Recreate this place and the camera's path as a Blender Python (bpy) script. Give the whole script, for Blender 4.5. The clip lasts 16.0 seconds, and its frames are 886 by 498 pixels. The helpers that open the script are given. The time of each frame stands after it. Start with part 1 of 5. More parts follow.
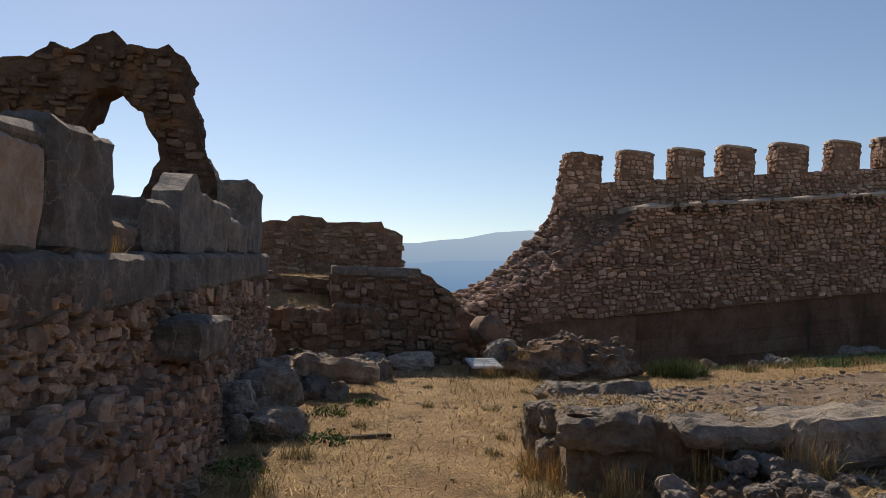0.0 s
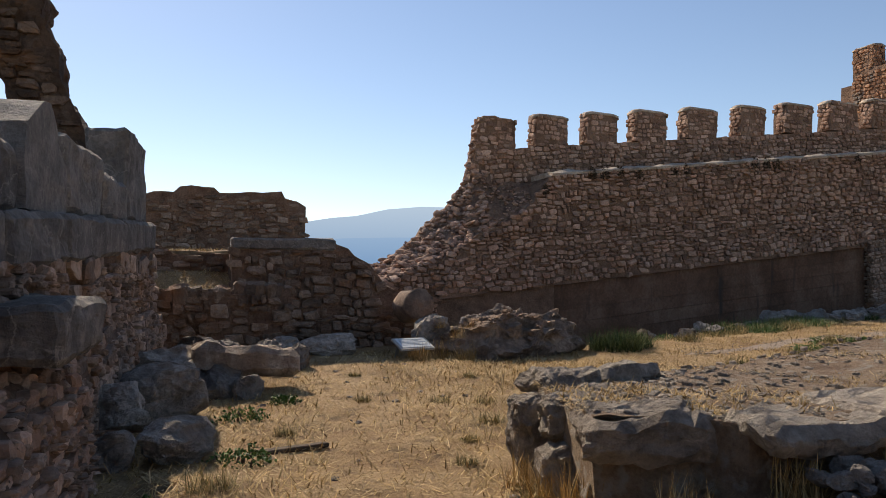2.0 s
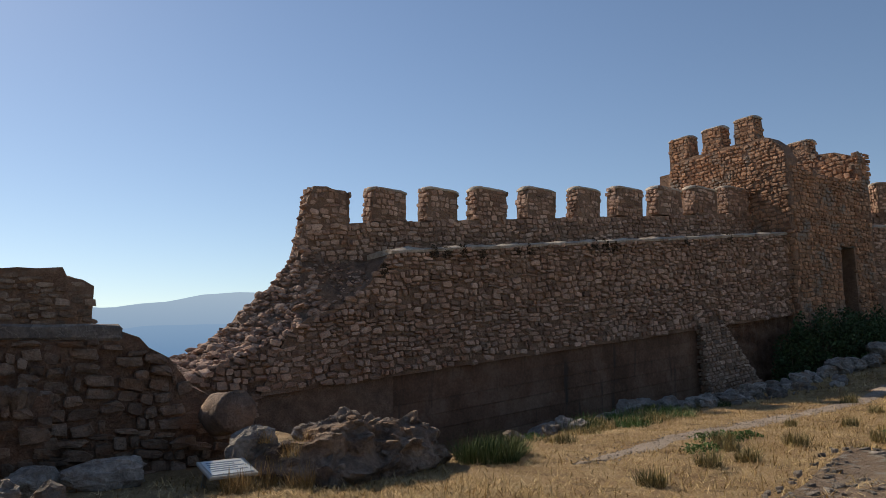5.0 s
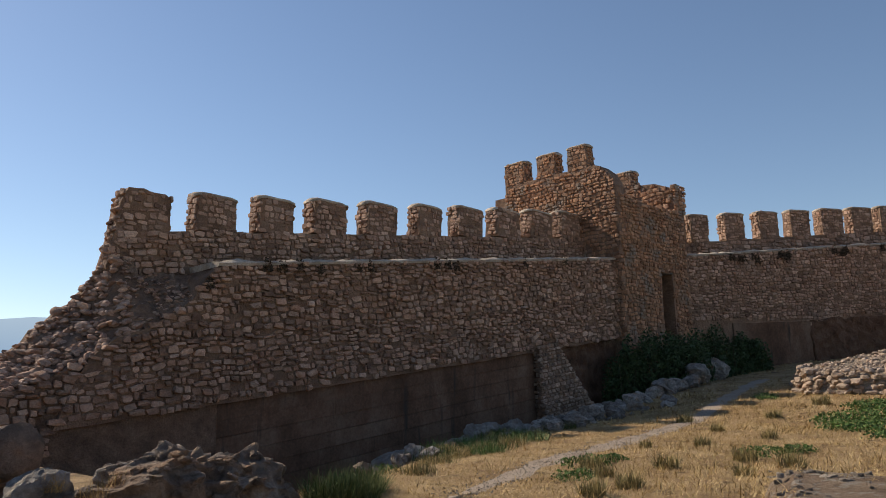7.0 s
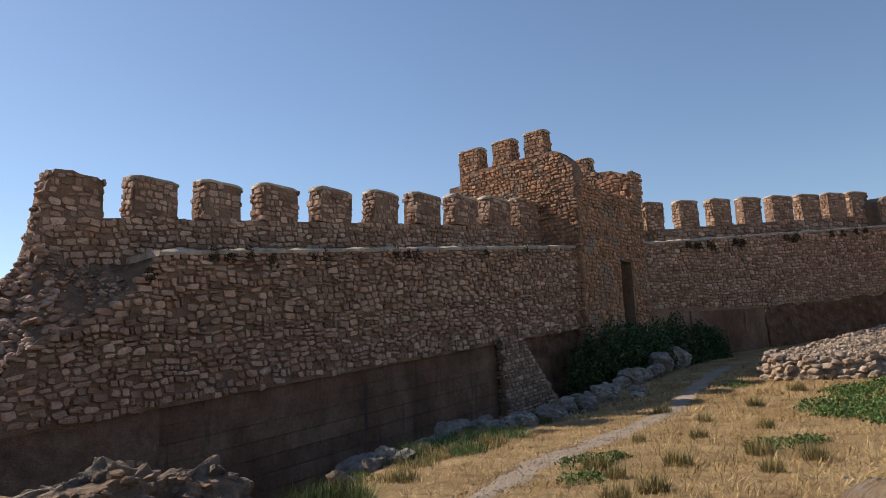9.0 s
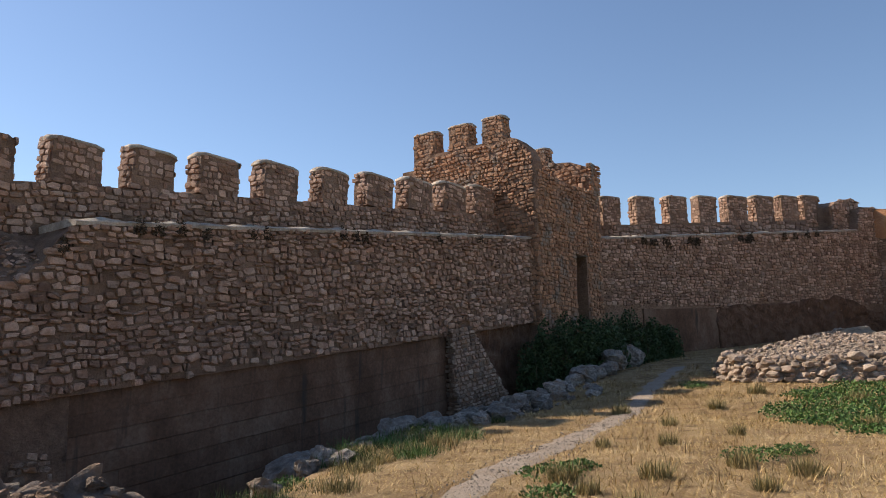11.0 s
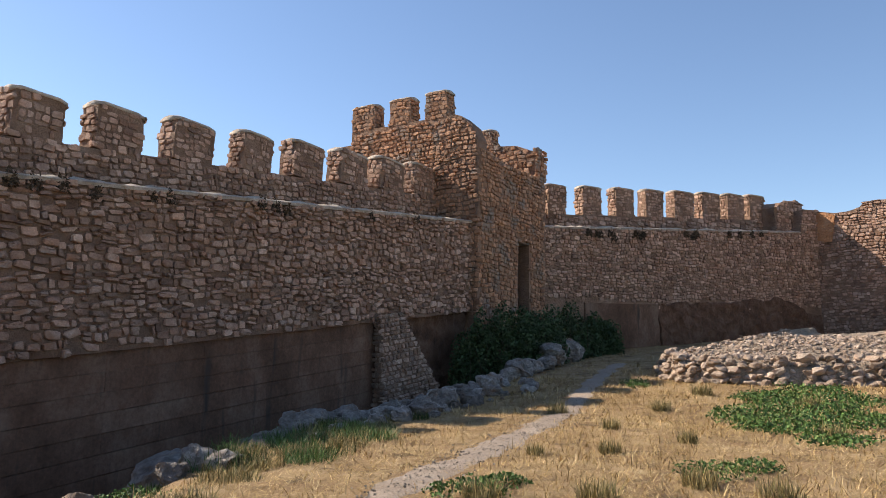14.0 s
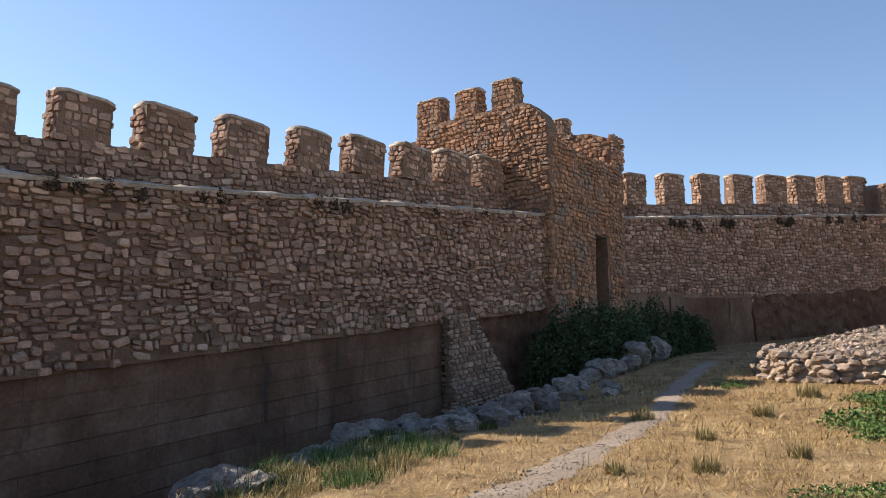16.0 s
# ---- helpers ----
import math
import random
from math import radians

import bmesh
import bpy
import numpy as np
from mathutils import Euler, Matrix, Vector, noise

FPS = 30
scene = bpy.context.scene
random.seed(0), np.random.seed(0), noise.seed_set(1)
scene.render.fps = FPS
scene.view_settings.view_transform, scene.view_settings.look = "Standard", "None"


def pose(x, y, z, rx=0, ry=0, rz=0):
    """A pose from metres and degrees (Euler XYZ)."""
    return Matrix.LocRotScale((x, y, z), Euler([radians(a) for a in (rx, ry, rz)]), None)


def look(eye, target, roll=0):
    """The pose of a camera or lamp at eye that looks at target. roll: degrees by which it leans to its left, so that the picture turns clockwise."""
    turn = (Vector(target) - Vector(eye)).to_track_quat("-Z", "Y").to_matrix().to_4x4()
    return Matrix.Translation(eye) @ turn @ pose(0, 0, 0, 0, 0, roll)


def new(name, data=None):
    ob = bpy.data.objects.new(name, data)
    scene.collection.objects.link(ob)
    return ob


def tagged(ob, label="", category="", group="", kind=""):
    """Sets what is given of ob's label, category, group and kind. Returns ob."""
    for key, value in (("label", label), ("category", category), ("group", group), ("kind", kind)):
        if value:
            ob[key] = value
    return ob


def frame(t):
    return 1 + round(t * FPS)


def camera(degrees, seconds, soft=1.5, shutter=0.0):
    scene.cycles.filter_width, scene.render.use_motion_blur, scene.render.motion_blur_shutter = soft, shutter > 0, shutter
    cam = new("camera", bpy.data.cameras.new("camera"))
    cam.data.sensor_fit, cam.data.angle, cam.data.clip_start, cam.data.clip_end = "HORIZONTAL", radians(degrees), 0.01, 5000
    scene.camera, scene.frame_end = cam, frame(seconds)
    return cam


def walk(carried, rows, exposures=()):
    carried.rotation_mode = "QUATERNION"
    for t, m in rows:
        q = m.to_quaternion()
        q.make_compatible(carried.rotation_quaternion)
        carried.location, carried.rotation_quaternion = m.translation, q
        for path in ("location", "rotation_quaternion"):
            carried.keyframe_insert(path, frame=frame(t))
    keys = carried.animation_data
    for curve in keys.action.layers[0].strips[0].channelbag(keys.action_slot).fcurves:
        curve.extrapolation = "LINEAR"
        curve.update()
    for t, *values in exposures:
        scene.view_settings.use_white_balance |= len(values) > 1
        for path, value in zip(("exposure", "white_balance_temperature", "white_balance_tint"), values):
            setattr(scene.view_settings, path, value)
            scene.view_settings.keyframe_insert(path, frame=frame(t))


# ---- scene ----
cam = camera(60.5, 16.0, 0.75)
PATH = [
    (0, (0.109, 0.029, 1.474), (0.465, 1.994, 1.585), 1.5),
    (0.5, (0.088, 0.45, 1.458), (0.449, 2.414, 1.552), 0.8),
    (1, (0.006, 0.891, 1.399), (0.339, 2.863, 1.394), -0.7),
    (1.5, (-0.028, 1.381, 1.342), (0.315, 3.351, 1.341), -0.6),
    (2, (-0.009, 1.791, 1.38), (0.62, 3.689, 1.434), 0.0),
    (2.5, (0.066, 2.164, 1.408), (0.901, 3.95, 1.745), -1.4),
    (3, (0.181, 2.674, 1.357), (1.079, 4.436, 1.657), 1.0),
    (3.2, (0.226, 2.86, 1.347), (1.135, 4.625, 1.588), 1.2),
    (5.3, (0.78, 4.523, 1.473), (1.899, 6.154, 1.763), -2.1),
    (5.5, (0.827, 4.653, 1.463), (2.03, 6.222, 1.765), -2.6),
    (6, (0.996, 5.076, 1.438), (2.277, 6.549, 1.875), -0.6),
    (6.5, (1.076, 5.424, 1.385), (2.444, 6.833, 1.761), -1.2),
    (7, (1.229, 5.799, 1.372), (2.629, 7.188, 1.707), -1.6),
    (7.5, (1.356, 6.221, 1.352), (2.76, 7.605, 1.687), -2.0),
    (8, (1.452, 6.573, 1.358), (2.888, 7.927, 1.68), -2.3),
    (8.2, (1.545, 6.716, 1.354), (3.008, 8.041, 1.674), -2.4),
    (10.3, (2.382, 7.744, 1.372), (3.919, 8.986, 1.684), -3.2),
    (10.5, (2.513, 7.851, 1.373), (4.085, 9.048, 1.678), -2.1),
    (11, (2.888, 8.105, 1.379), (4.478, 9.282, 1.672), -1.4),
    (11.5, (3.179, 8.321, 1.353), (4.813, 9.43, 1.67), -2.5),
    (12, (3.405, 8.514, 1.334), (5.078, 9.563, 1.653), -1.9),
    (12.5, (3.686, 8.649, 1.349), (5.365, 9.689, 1.668), 0.2),
    (13, (3.995, 8.719, 1.302), (5.691, 9.738, 1.597), 0.8),
    (13.5, (4.313, 8.8, 1.332), (6.019, 9.809, 1.601), 0.5),
    (14, (4.667, 8.91, 1.342), (6.342, 9.971, 1.609), 0.6),
    (14.5, (5.018, 9.034, 1.341), (6.694, 10.092, 1.612), 0.6),
    (15, (5.388, 9.156, 1.348), (7.024, 10.272, 1.624), 0.2),
    (15.5, (5.717, 9.269, 1.37), (7.268, 10.503, 1.643), -0.5),
    (16, (5.936, 9.409, 1.376), (7.49, 10.639, 1.645), -0.5),
]
walk(cam, [(t, look(eye, target, roll)) for t, eye, target, roll in PATH], [(0, -0.3, 7400, 15), (0.5, -0.25, 7450, 15), (1.2, -0.06, 7500, 16), (1.8, 0.03, 7400, 15), (2.4, -0.2, 7200, 14), (3, -0.42, 7100, 13), (6, -0.26, 7100, 12), (8, -0.05, 7050, 12), (10.5, 0.12, 6900, 13), (12.5, 0.38, 6850, 13), (16, 0.5, 6850, 13)])

# ---- light ----
SUN_FROM = Vector((-0.22, 1.0, 0.775)).normalized()
world = bpy.data.worlds.new("sky_world")
scene.world = world
world.use_nodes = True
wn = world.node_tree.nodes
sky = wn.new("ShaderNodeTexSky")
sky.sky_type = "NISHITA"
sky.sun_disc = False
sky.sun_elevation = math.asin(SUN_FROM.z)
sky.sun_rotation = math.atan2(SUN_FROM.x, SUN_FROM.y)
sky.air_density, sky.dust_density, sky.ozone_density = 0.95, 0.15, 3.5
wn["Background"].inputs["Strength"].default_value = 0.135
world.node_tree.links.new(sky.outputs["Color"], wn["Background"].inputs["Color"])
sun = new("sun", bpy.data.lights.new("sun", "SUN"))
sun.data.energy, sun.data.angle, sun.data.color = 5.8, radians(0.5), (1.0, 0.92, 0.80)
sun.matrix_world = look(SUN_FROM * 60, (0, 0, 0))


# ---- materials ----
def material(name, colours, scale=3.0, relief=0.03, veins=None, rough=0.9, bump=0.4, grain=40.0, vary=0.25, spots=None, streaks=False, ramp=(0.3, 0.7)):
    """A weathered surface: broad patches between two or three colours, fine grain, piece-by-piece variation and relief."""
    m = bpy.data.materials.new(name)
    m.use_nodes = True
    nt = m.node_tree
    n, l = nt.nodes, nt.links
    b = n["Principled BSDF"]
    b.inputs["Roughness"].default_value = rough
    b.inputs["Specular IOR Level"].default_value = 0.25
    co = n.new("ShaderNodeTexCoord")
    geo = n.new("ShaderNodeNewGeometry")
    info = n.new("ShaderNodeObjectInfo")
    big = n.new("ShaderNodeTexNoise")
    big.inputs["Scale"].default_value, big.inputs["Detail"].default_value, big.inputs["Roughness"].default_value = scale, 8, 0.65
    pos = geo.outputs["Position"]
    if streaks:
        mp = n.new("ShaderNodeMapping")
        mp.inputs["Scale"].default_value = (0.9, 0.9, 0.6)
        l.new(pos, mp.inputs["Vector"])
        l.new(mp.outputs["Vector"], big.inputs["Vector"])
    else:
        l.new(pos, big.inputs["Vector"])
    cr = n.new("ShaderNodeValToRGB")
    k = len(colours)
    while len(cr.color_ramp.elements) < k:
        cr.color_ramp.elements.new(0.5)
    for j, c in enumerate(colours):
        cr.color_ramp.elements[j].position = ramp[0] + (ramp[1] - ramp[0]) * j / max(1, k - 1)
        cr.color_ramp.elements[j].color = (*c, 1)
    fine = n.new("ShaderNodeTexNoise")
    fine.inputs["Scale"].default_value, fine.inputs["Detail"].default_value, fine.inputs["Roughness"].default_value = grain, 6, 0.7
    l.new(pos, fine.inputs["Vector"])
    # brightness from the grain and from each piece
    add = n.new("ShaderNodeMath")
    add.operation = "ADD"
    l.new(geo.outputs["Random Per Island"], add.inputs[0])
    l.new(info.outputs["Random"], add.inputs[1])
    fr = n.new("ShaderNodeMath")
    fr.operation = "FRACT"
    l.new(add.outputs[0], fr.inputs[0])
    shift = n.new("ShaderNodeMath")
    shift.operation = "MULTIPLY_ADD"
    shift.inputs[1].default_value, shift.inputs[2].default_value = vary * 0.9, -vary * 0.45
    f2 = n.new("ShaderNodeMath")
    f2.operation = "MULTIPLY_ADD"
    f2.inputs[1].default_value, f2.inputs[2].default_value = 7.31, 0.0
    l.new(fr.outputs[0], f2.inputs[0])
    f3 = n.new("ShaderNodeMath")
    f3.operation = "FRACT"
    l.new(f2.outputs[0], f3.inputs[0])
    l.new(f3.outputs[0], shift.inputs[0])
    tone = n.new("ShaderNodeMath")
    tone.operation = "ADD"
    l.new(big.outputs["Fac"], tone.inputs[0])
    l.new(shift.outputs[0], tone.inputs[1])
    l.new(tone.outputs[0], cr.inputs["Fac"])
    mr = n.new("ShaderNodeMapRange")
    mr.inputs["To Min"].default_value, mr.inputs["To Max"].default_value = 1 - vary, 1 + vary
    l.new(fr.outputs[0], mr.inputs["Value"])
    mg = n.new("ShaderNodeMapRange")
    mg.inputs["From Min"].default_value, mg.inputs["From Max"].default_value = 0.3, 0.7
    mg.inputs["To Min"].default_value, mg.inputs["To Max"].default_value = 0.72, 1.22
    l.new(fine.outputs["Fac"], mg.inputs["Value"])
    mu = n.new("ShaderNodeMath")
    mu.operation = "MULTIPLY"
    l.new(mr.outputs[0], mu.inputs[0])
    l.new(mg.outputs[0], mu.inputs[1])
    vm = n.new("ShaderNodeVectorMath")
    vm.operation = "SCALE"
    l.new(cr.outputs["Color"], vm.inputs[0])
    l.new(mu.outputs[0], vm.inputs["Scale"])
    out = vm.outputs[0]
    if spots:
        colour, sscale, lo, hi = spots
        sp = n.new("ShaderNodeTexNoise")
        sp.inputs["Scale"].default_value, sp.inputs["Detail"].default_value = sscale, 5
        if streaks:
            runs = n.new("ShaderNodeMapping")
            runs.inputs["Scale"].default_value = (2.6, 2.6, 0.3)
            l.new(pos, runs.inputs["Vector"])
            l.new(runs.outputs["Vector"], sp.inputs["Vector"])
        else:
            l.new(pos, sp.inputs["Vector"])
        sr = n.new("ShaderNodeMapRange")
        sr.inputs["From Min"].default_value, sr.inputs["From Max"].default_value = lo, hi
        l.new(sp.outputs["Fac"], sr.inputs["Value"])
        mx = n.new("ShaderNodeMix")
        mx.data_type = "RGBA"
        l.new(sr.outputs[0], mx.inputs["Factor"])
        l.new(out, mx.inputs["A"])
        mx.inputs["B"].default_value = (*colour, 1)
        out = mx.outputs["Result"]
    if veins:
        vo = n.new("ShaderNodeTexVoronoi")
        vo.feature = "DISTANCE_TO_EDGE"
        vo.inputs["Scale"].default_value = veins[1]
        wp = n.new("ShaderNodeVectorMath")
        wp.operation = "MULTIPLY_ADD"
        l.new(big.outputs["Color"], wp.inputs[0])
        wp.inputs[1].default_value = (0.5, 0.5, 0.5)
        l.new(pos, wp.inputs[2])
        l.new(wp.outputs[0], vo.inputs["Vector"])
        vr = n.new("ShaderNodeMapRange")
        vr.inputs["From Min"].default_value, vr.inputs["From Max"].default_value = 0.004, 0.022
        vr.inputs["To Min"].default_value, vr.inputs["To Max"].default_value = 0.55, 0.0
        l.new(vo.outputs["Distance"], vr.inputs["Value"])
        mv = n.new("ShaderNodeMix")
        mv.data_type = "RGBA"
        l.new(vr.outputs[0], mv.inputs["Factor"])
        l.new(out, mv.inputs["A"])
        mv.inputs["B"].default_value = (*veins[0], 1)
        out = mv.outputs["Result"]
    l.new(out, b.inputs["Base Color"])
    bp = n.new("ShaderNodeBump")
    bp.inputs["Strength"].default_value, bp.inputs["Distance"].default_value = bump, relief
    hs = n.new("ShaderNodeMath")
    hs.operation = "ADD"
    l.new(fine.outputs["Fac"], hs.inputs[0])
    l.new(big.outputs["Fac"], hs.inputs[1])
    l.new(hs.outputs[0], bp.inputs["Height"])
    l.new(bp.outputs["Normal"], b.inputs["Normal"])
    return m


M_STONE = material("rubble_limestone", [(0.247, 0.147, 0.104), (0.395, 0.249, 0.176), (0.493, 0.339, 0.253)], 2.2, grain=18, vary=0.32, bump=0.8, relief=0.04, spots=((0.31, 0.165, 0.098), 2.4, 0.55, 0.74))
M_TOWER = material("warm_tower_stone", [(0.248, 0.126, 0.074), (0.389, 0.215, 0.125), (0.454, 0.276, 0.180)], 1.6, grain=20, vary=0.27, bump=0.7, spots=((0.25, 0.205, 0.165), 1.1, 0.54, 0.66))
M_MORTAR = material("old_lime_mortar", [(0.151, 0.090, 0.059), (0.246, 0.152, 0.101), (0.319, 0.211, 0.147)], 1.3, grain=22, vary=0.05, bump=1.0, relief=0.05)
M_DARKSTONE = material("weathered_dark_stone", [(0.216, 0.150, 0.111), (0.367, 0.251, 0.183), (0.484, 0.351, 0.262)], 3.0, grain=18, vary=0.3, bump=0.9, relief=0.04, spots=((0.29, 0.155, 0.085), 2.6, 0.55, 0.72))
M_DARKMORTAR = material("earthy_core_mortar", [(0.125, 0.079, 0.055), (0.231, 0.141, 0.094), (0.312, 0.206, 0.144)], 2.4, grain=20, vary=0.05, bump=1.0, relief=0.07)
M_ASHLAR = material("grey_marble_ashlar", [(0.092, 0.081, 0.071), (0.167, 0.149, 0.132), (0.270, 0.235, 0.203)], 3.2, grain=22, vary=0.2, bump=0.8, relief=0.04, spots=((0.30, 0.26, 0.22), 5.0, 0.60, 0.72), veins=((0.36, 0.32, 0.27), 2.3))
# palest ramp tone puts sunlit top edges into the colour, in random patches
M_CRAG = material("brown_weathered_crag", [(0.130, 0.095, 0.072), (0.274, 0.202, 0.151), (0.518, 0.432, 0.346)], 3.6, grain=15, vary=0.2, bump=1.0, relief=0.08, spots=((0.28, 0.155, 0.08), 1.8, 0.52, 0.7))
M_ROCK = material("grey_limestone_boulder", [(0.145, 0.124, 0.108), (0.283, 0.248, 0.214), (0.469, 0.421, 0.366)], 4.5, grain=16, vary=0.22, bump=1.0, relief=0.07, spots=((0.25, 0.155, 0.09), 2.2, 0.54, 0.72))
M_PALE = material("pale_rubble_stone", [(0.244, 0.176, 0.127), (0.361, 0.273, 0.205), (0.451, 0.361, 0.287)], 3.0, grain=20, vary=0.3, bump=0.8, spots=((0.36, 0.22, 0.14), 3.0, 0.58, 0.74))
M_CEMENT = material("old_cement_render", [(0.102, 0.057, 0.035), (0.162, 0.092, 0.059), (0.221, 0.143, 0.098)], 1.1, grain=12, vary=0.08, bump=0.5, streaks=True, ramp=(0.36, 0.68), spots=((0.062, 0.046, 0.036), 1.3, 0.61, 0.74))
M_CAP = material("lime_cap", [(0.294, 0.238, 0.182), (0.420, 0.350, 0.280), (0.546, 0.476, 0.392)], 3.0, grain=22, vary=0.15, bump=0.8)
M_GROUND = material("dry_trodden_earth", [(0.240, 0.143, 0.071), (0.383, 0.251, 0.125), (0.503, 0.357, 0.200)], 1.3, grain=26, vary=0.0, bump=1.0, relief=0.07, spots=((0.15, 0.10, 0.05), 2.3, 0.54, 0.72))
M_PATH = material("pale_worn_path", [(0.294, 0.225, 0.165), (0.391, 0.318, 0.251)], 2.0, grain=30, vary=0.0, bump=0.9)
M_STRAW = material("dry_straw", [(0.302, 0.194, 0.076), (0.486, 0.330, 0.141), (0.605, 0.454, 0.247)], 1.1, grain=8, vary=0.4, bump=0.1)
M_GREEN = material("dusty_green_leaves", [(0.043, 0.094, 0.019), (0.075, 0.146, 0.031), (0.134, 0.204, 0.057)], 1.5, grain=9, vary=0.4, bump=0.1, rough=0.6)
M_WEED = material("coarse_green_grass", [(0.035, 0.06, 0.016), (0.07, 0.10, 0.028), (0.16, 0.165, 0.06)], 2.5, grain=9, vary=0.45, bump=0.1)
M_FIG = material("dark_shrub_leaves", [(0.035, 0.06, 0.022), (0.06, 0.095, 0.035)], 1.5, grain=9, vary=0.4, bump=0.1, rough=0.55)
M_OLIVE = material("grey_green_weeds", [(0.14, 0.125, 0.05), (0.25, 0.205, 0.09), (0.42, 0.32, 0.14)], 2.5, grain=9, vary=0.4, bump=0.1)
M_TWIG = material("brown_twigs", [(0.06, 0.042, 0.028), (0.12, 0.085, 0.055)], 4.0, grain=20, vary=0.25)
M_GRAVEL = material("gravel_fill", [(0.27, 0.205, 0.145), (0.38, 0.30, 0.22)], 7.0, grain=24, vary=0.0, bump=1.0, relief=0.08)
M_REDEARTH = material("red_brown_bank", [(0.08, 0.043, 0.027), (0.16, 0.085, 0.052), (0.22, 0.135, 0.09)], 2.0, grain=20, vary=0.05, bump=1.0, relief=0.06)


M_CORE = material("orange_earth_core", [(0.30, 0.135, 0.06), (0.42, 0.20, 0.095), (0.5, 0.27, 0.15)], 1.6, grain=20, vary=0.1, bump=1.0, relief=0.05)
M_ARCH = material("dark_brown_rubble", [(0.10, 0.062, 0.042), (0.175, 0.112, 0.076), (0.25, 0.17, 0.12)], 3.0, grain=20, vary=0.3, bump=1.0, relief=0.06, spots=((0.22, 0.115, 0.06), 2.2, 0.54, 0.7))
M_RUIN = material("brown_grey_rubble", [(0.144, 0.098, 0.072), (0.246, 0.174, 0.126), (0.360, 0.270, 0.204)], 2.6, grain=18, vary=0.25, bump=1.0, relief=0.05, spots=((0.24, 0.13, 0.075), 2.0, 0.54, 0.7))
M_RIM = material("lichened_limestone", [(0.162, 0.131, 0.103), (0.312, 0.263, 0.212), (0.486, 0.422, 0.346)], 5.0, grain=24, vary=0.18, bump=1.0, relief=0.06, spots=((0.16, 0.135, 0.11), 9.0, 0.6, 0.72))
M_CRUST = material("stony_earth_crust", [(0.17, 0.105, 0.065), (0.27, 0.19, 0.125), (0.37, 0.285, 0.20)], 2.6, grain=30, vary=0.05, bump=1.0, relief=0.07, spots=((0.33, 0.29, 0.235), 9.0, 0.55, 0.66))


def flat(name, colour, rough=0.6):
    m = bpy.data.materials.new(name)
    m.use_nodes = True
    b = m.node_tree.nodes["Principled BSDF"]
    b.inputs["Base Color"].default_value, b.inputs["Roughness"].default_value = (*colour, 1), rough
    return m


# ---- building helpers ----
rng = np.random.default_rng(7)


def mesh_from(name, verts, faces, mat, smooth=False):
    me = bpy.data.meshes.new(name)
    me.from_pydata([tuple(v) for v in verts], [], [tuple(f) for f in faces])
    me.materials.append(mat)
    if smooth:
        me.polygons.foreach_set("use_smooth", [True] * len(me.polygons))
    me.update()
    return me


def part(name, bm, mat, parent=None, label="", smooth=False):
    me = bpy.data.meshes.new(name)
    bm.normal_update()
    bm.to_mesh(me)
    bm.free()
    me.materials.append(mat)
    if smooth:
        me.polygons.foreach_set("use_smooth", [True] * len(me.polygons))
    ob = new(name, me)
    ob.parent = parent
    if label:
        ob["label"] = label
    return ob


def child(name, me, parent, m=None, label=""):
    ob = new(name, me)
    ob.parent = parent
    if m is not None:
        ob.matrix_local = m
    if label:
        ob["label"] = label
    return ob


def rough_up(bm, amount, scale=1.5, seed=0.0, fine=0.4):
    for v in bm.verts:
        p = v.co * scale + Vector((seed, seed * 1.7, -seed))
        v.co += amount * (noise.noise_vector(p) + fine * noise.noise_vector(p * 3.1))


def prism(outline, y0, y1, cut=0.0):
    """A wall body from an outline in x and z, from y0 to y1; cut: longest edge of its grid."""
    bm = bmesh.new()
    a = [bm.verts.new((x, y0, z)) for x, z in outline]
    b = [bm.verts.new((x, y1, z)) for x, z in outline]
    k = len(outline)
    bm.faces.new(a)
    bm.faces.new(b[::-1])
    for i in range(k):
        j = (i + 1) % k
        bm.faces.new((a[j], a[i], b[i], b[j]))
    bmesh.ops.recalc_face_normals(bm, faces=bm.faces[:])
    if cut:
        bmesh.ops.triangulate(bm, faces=bm.faces[:])
        for _ in range(6):
            es = [e for e in bm.edges if e.calc_length() > cut]
            if not es:
                break
            bmesh.ops.subdivide_edges(bm, edges=es, cuts=1)
            bmesh.ops.triangulate(bm, faces=[f for f in bm.faces if len(f.verts) > 3])
    return bm


def block(sx, sy, sz, bevel=0.03, seed=0.0, rough=0.02, cuts=3):
    """A worn stone block resting on z = 0, centred in x and y."""
    bm = bmesh.new()
    bmesh.ops.create_cube(bm, size=1.0, matrix=Matrix.Translation((0, 0, sz / 2)) @ Matrix.Diagonal((sx, sy, sz, 1)))
    bmesh.ops.bevel(bm, geom=bm.edges[:], offset=bevel, segments=1, affect="EDGES")
    bmesh.ops.subdivide_edges(bm, edges=[e for e in bm.edges if e.calc_length() > max(sx, sy, sz) / 6], cuts=cuts, use_grid_fill=True)
    rough_up(bm, rough, 2.5 / max(0.3, min(sx, sy, sz)) * 0.4, seed)
    return bm


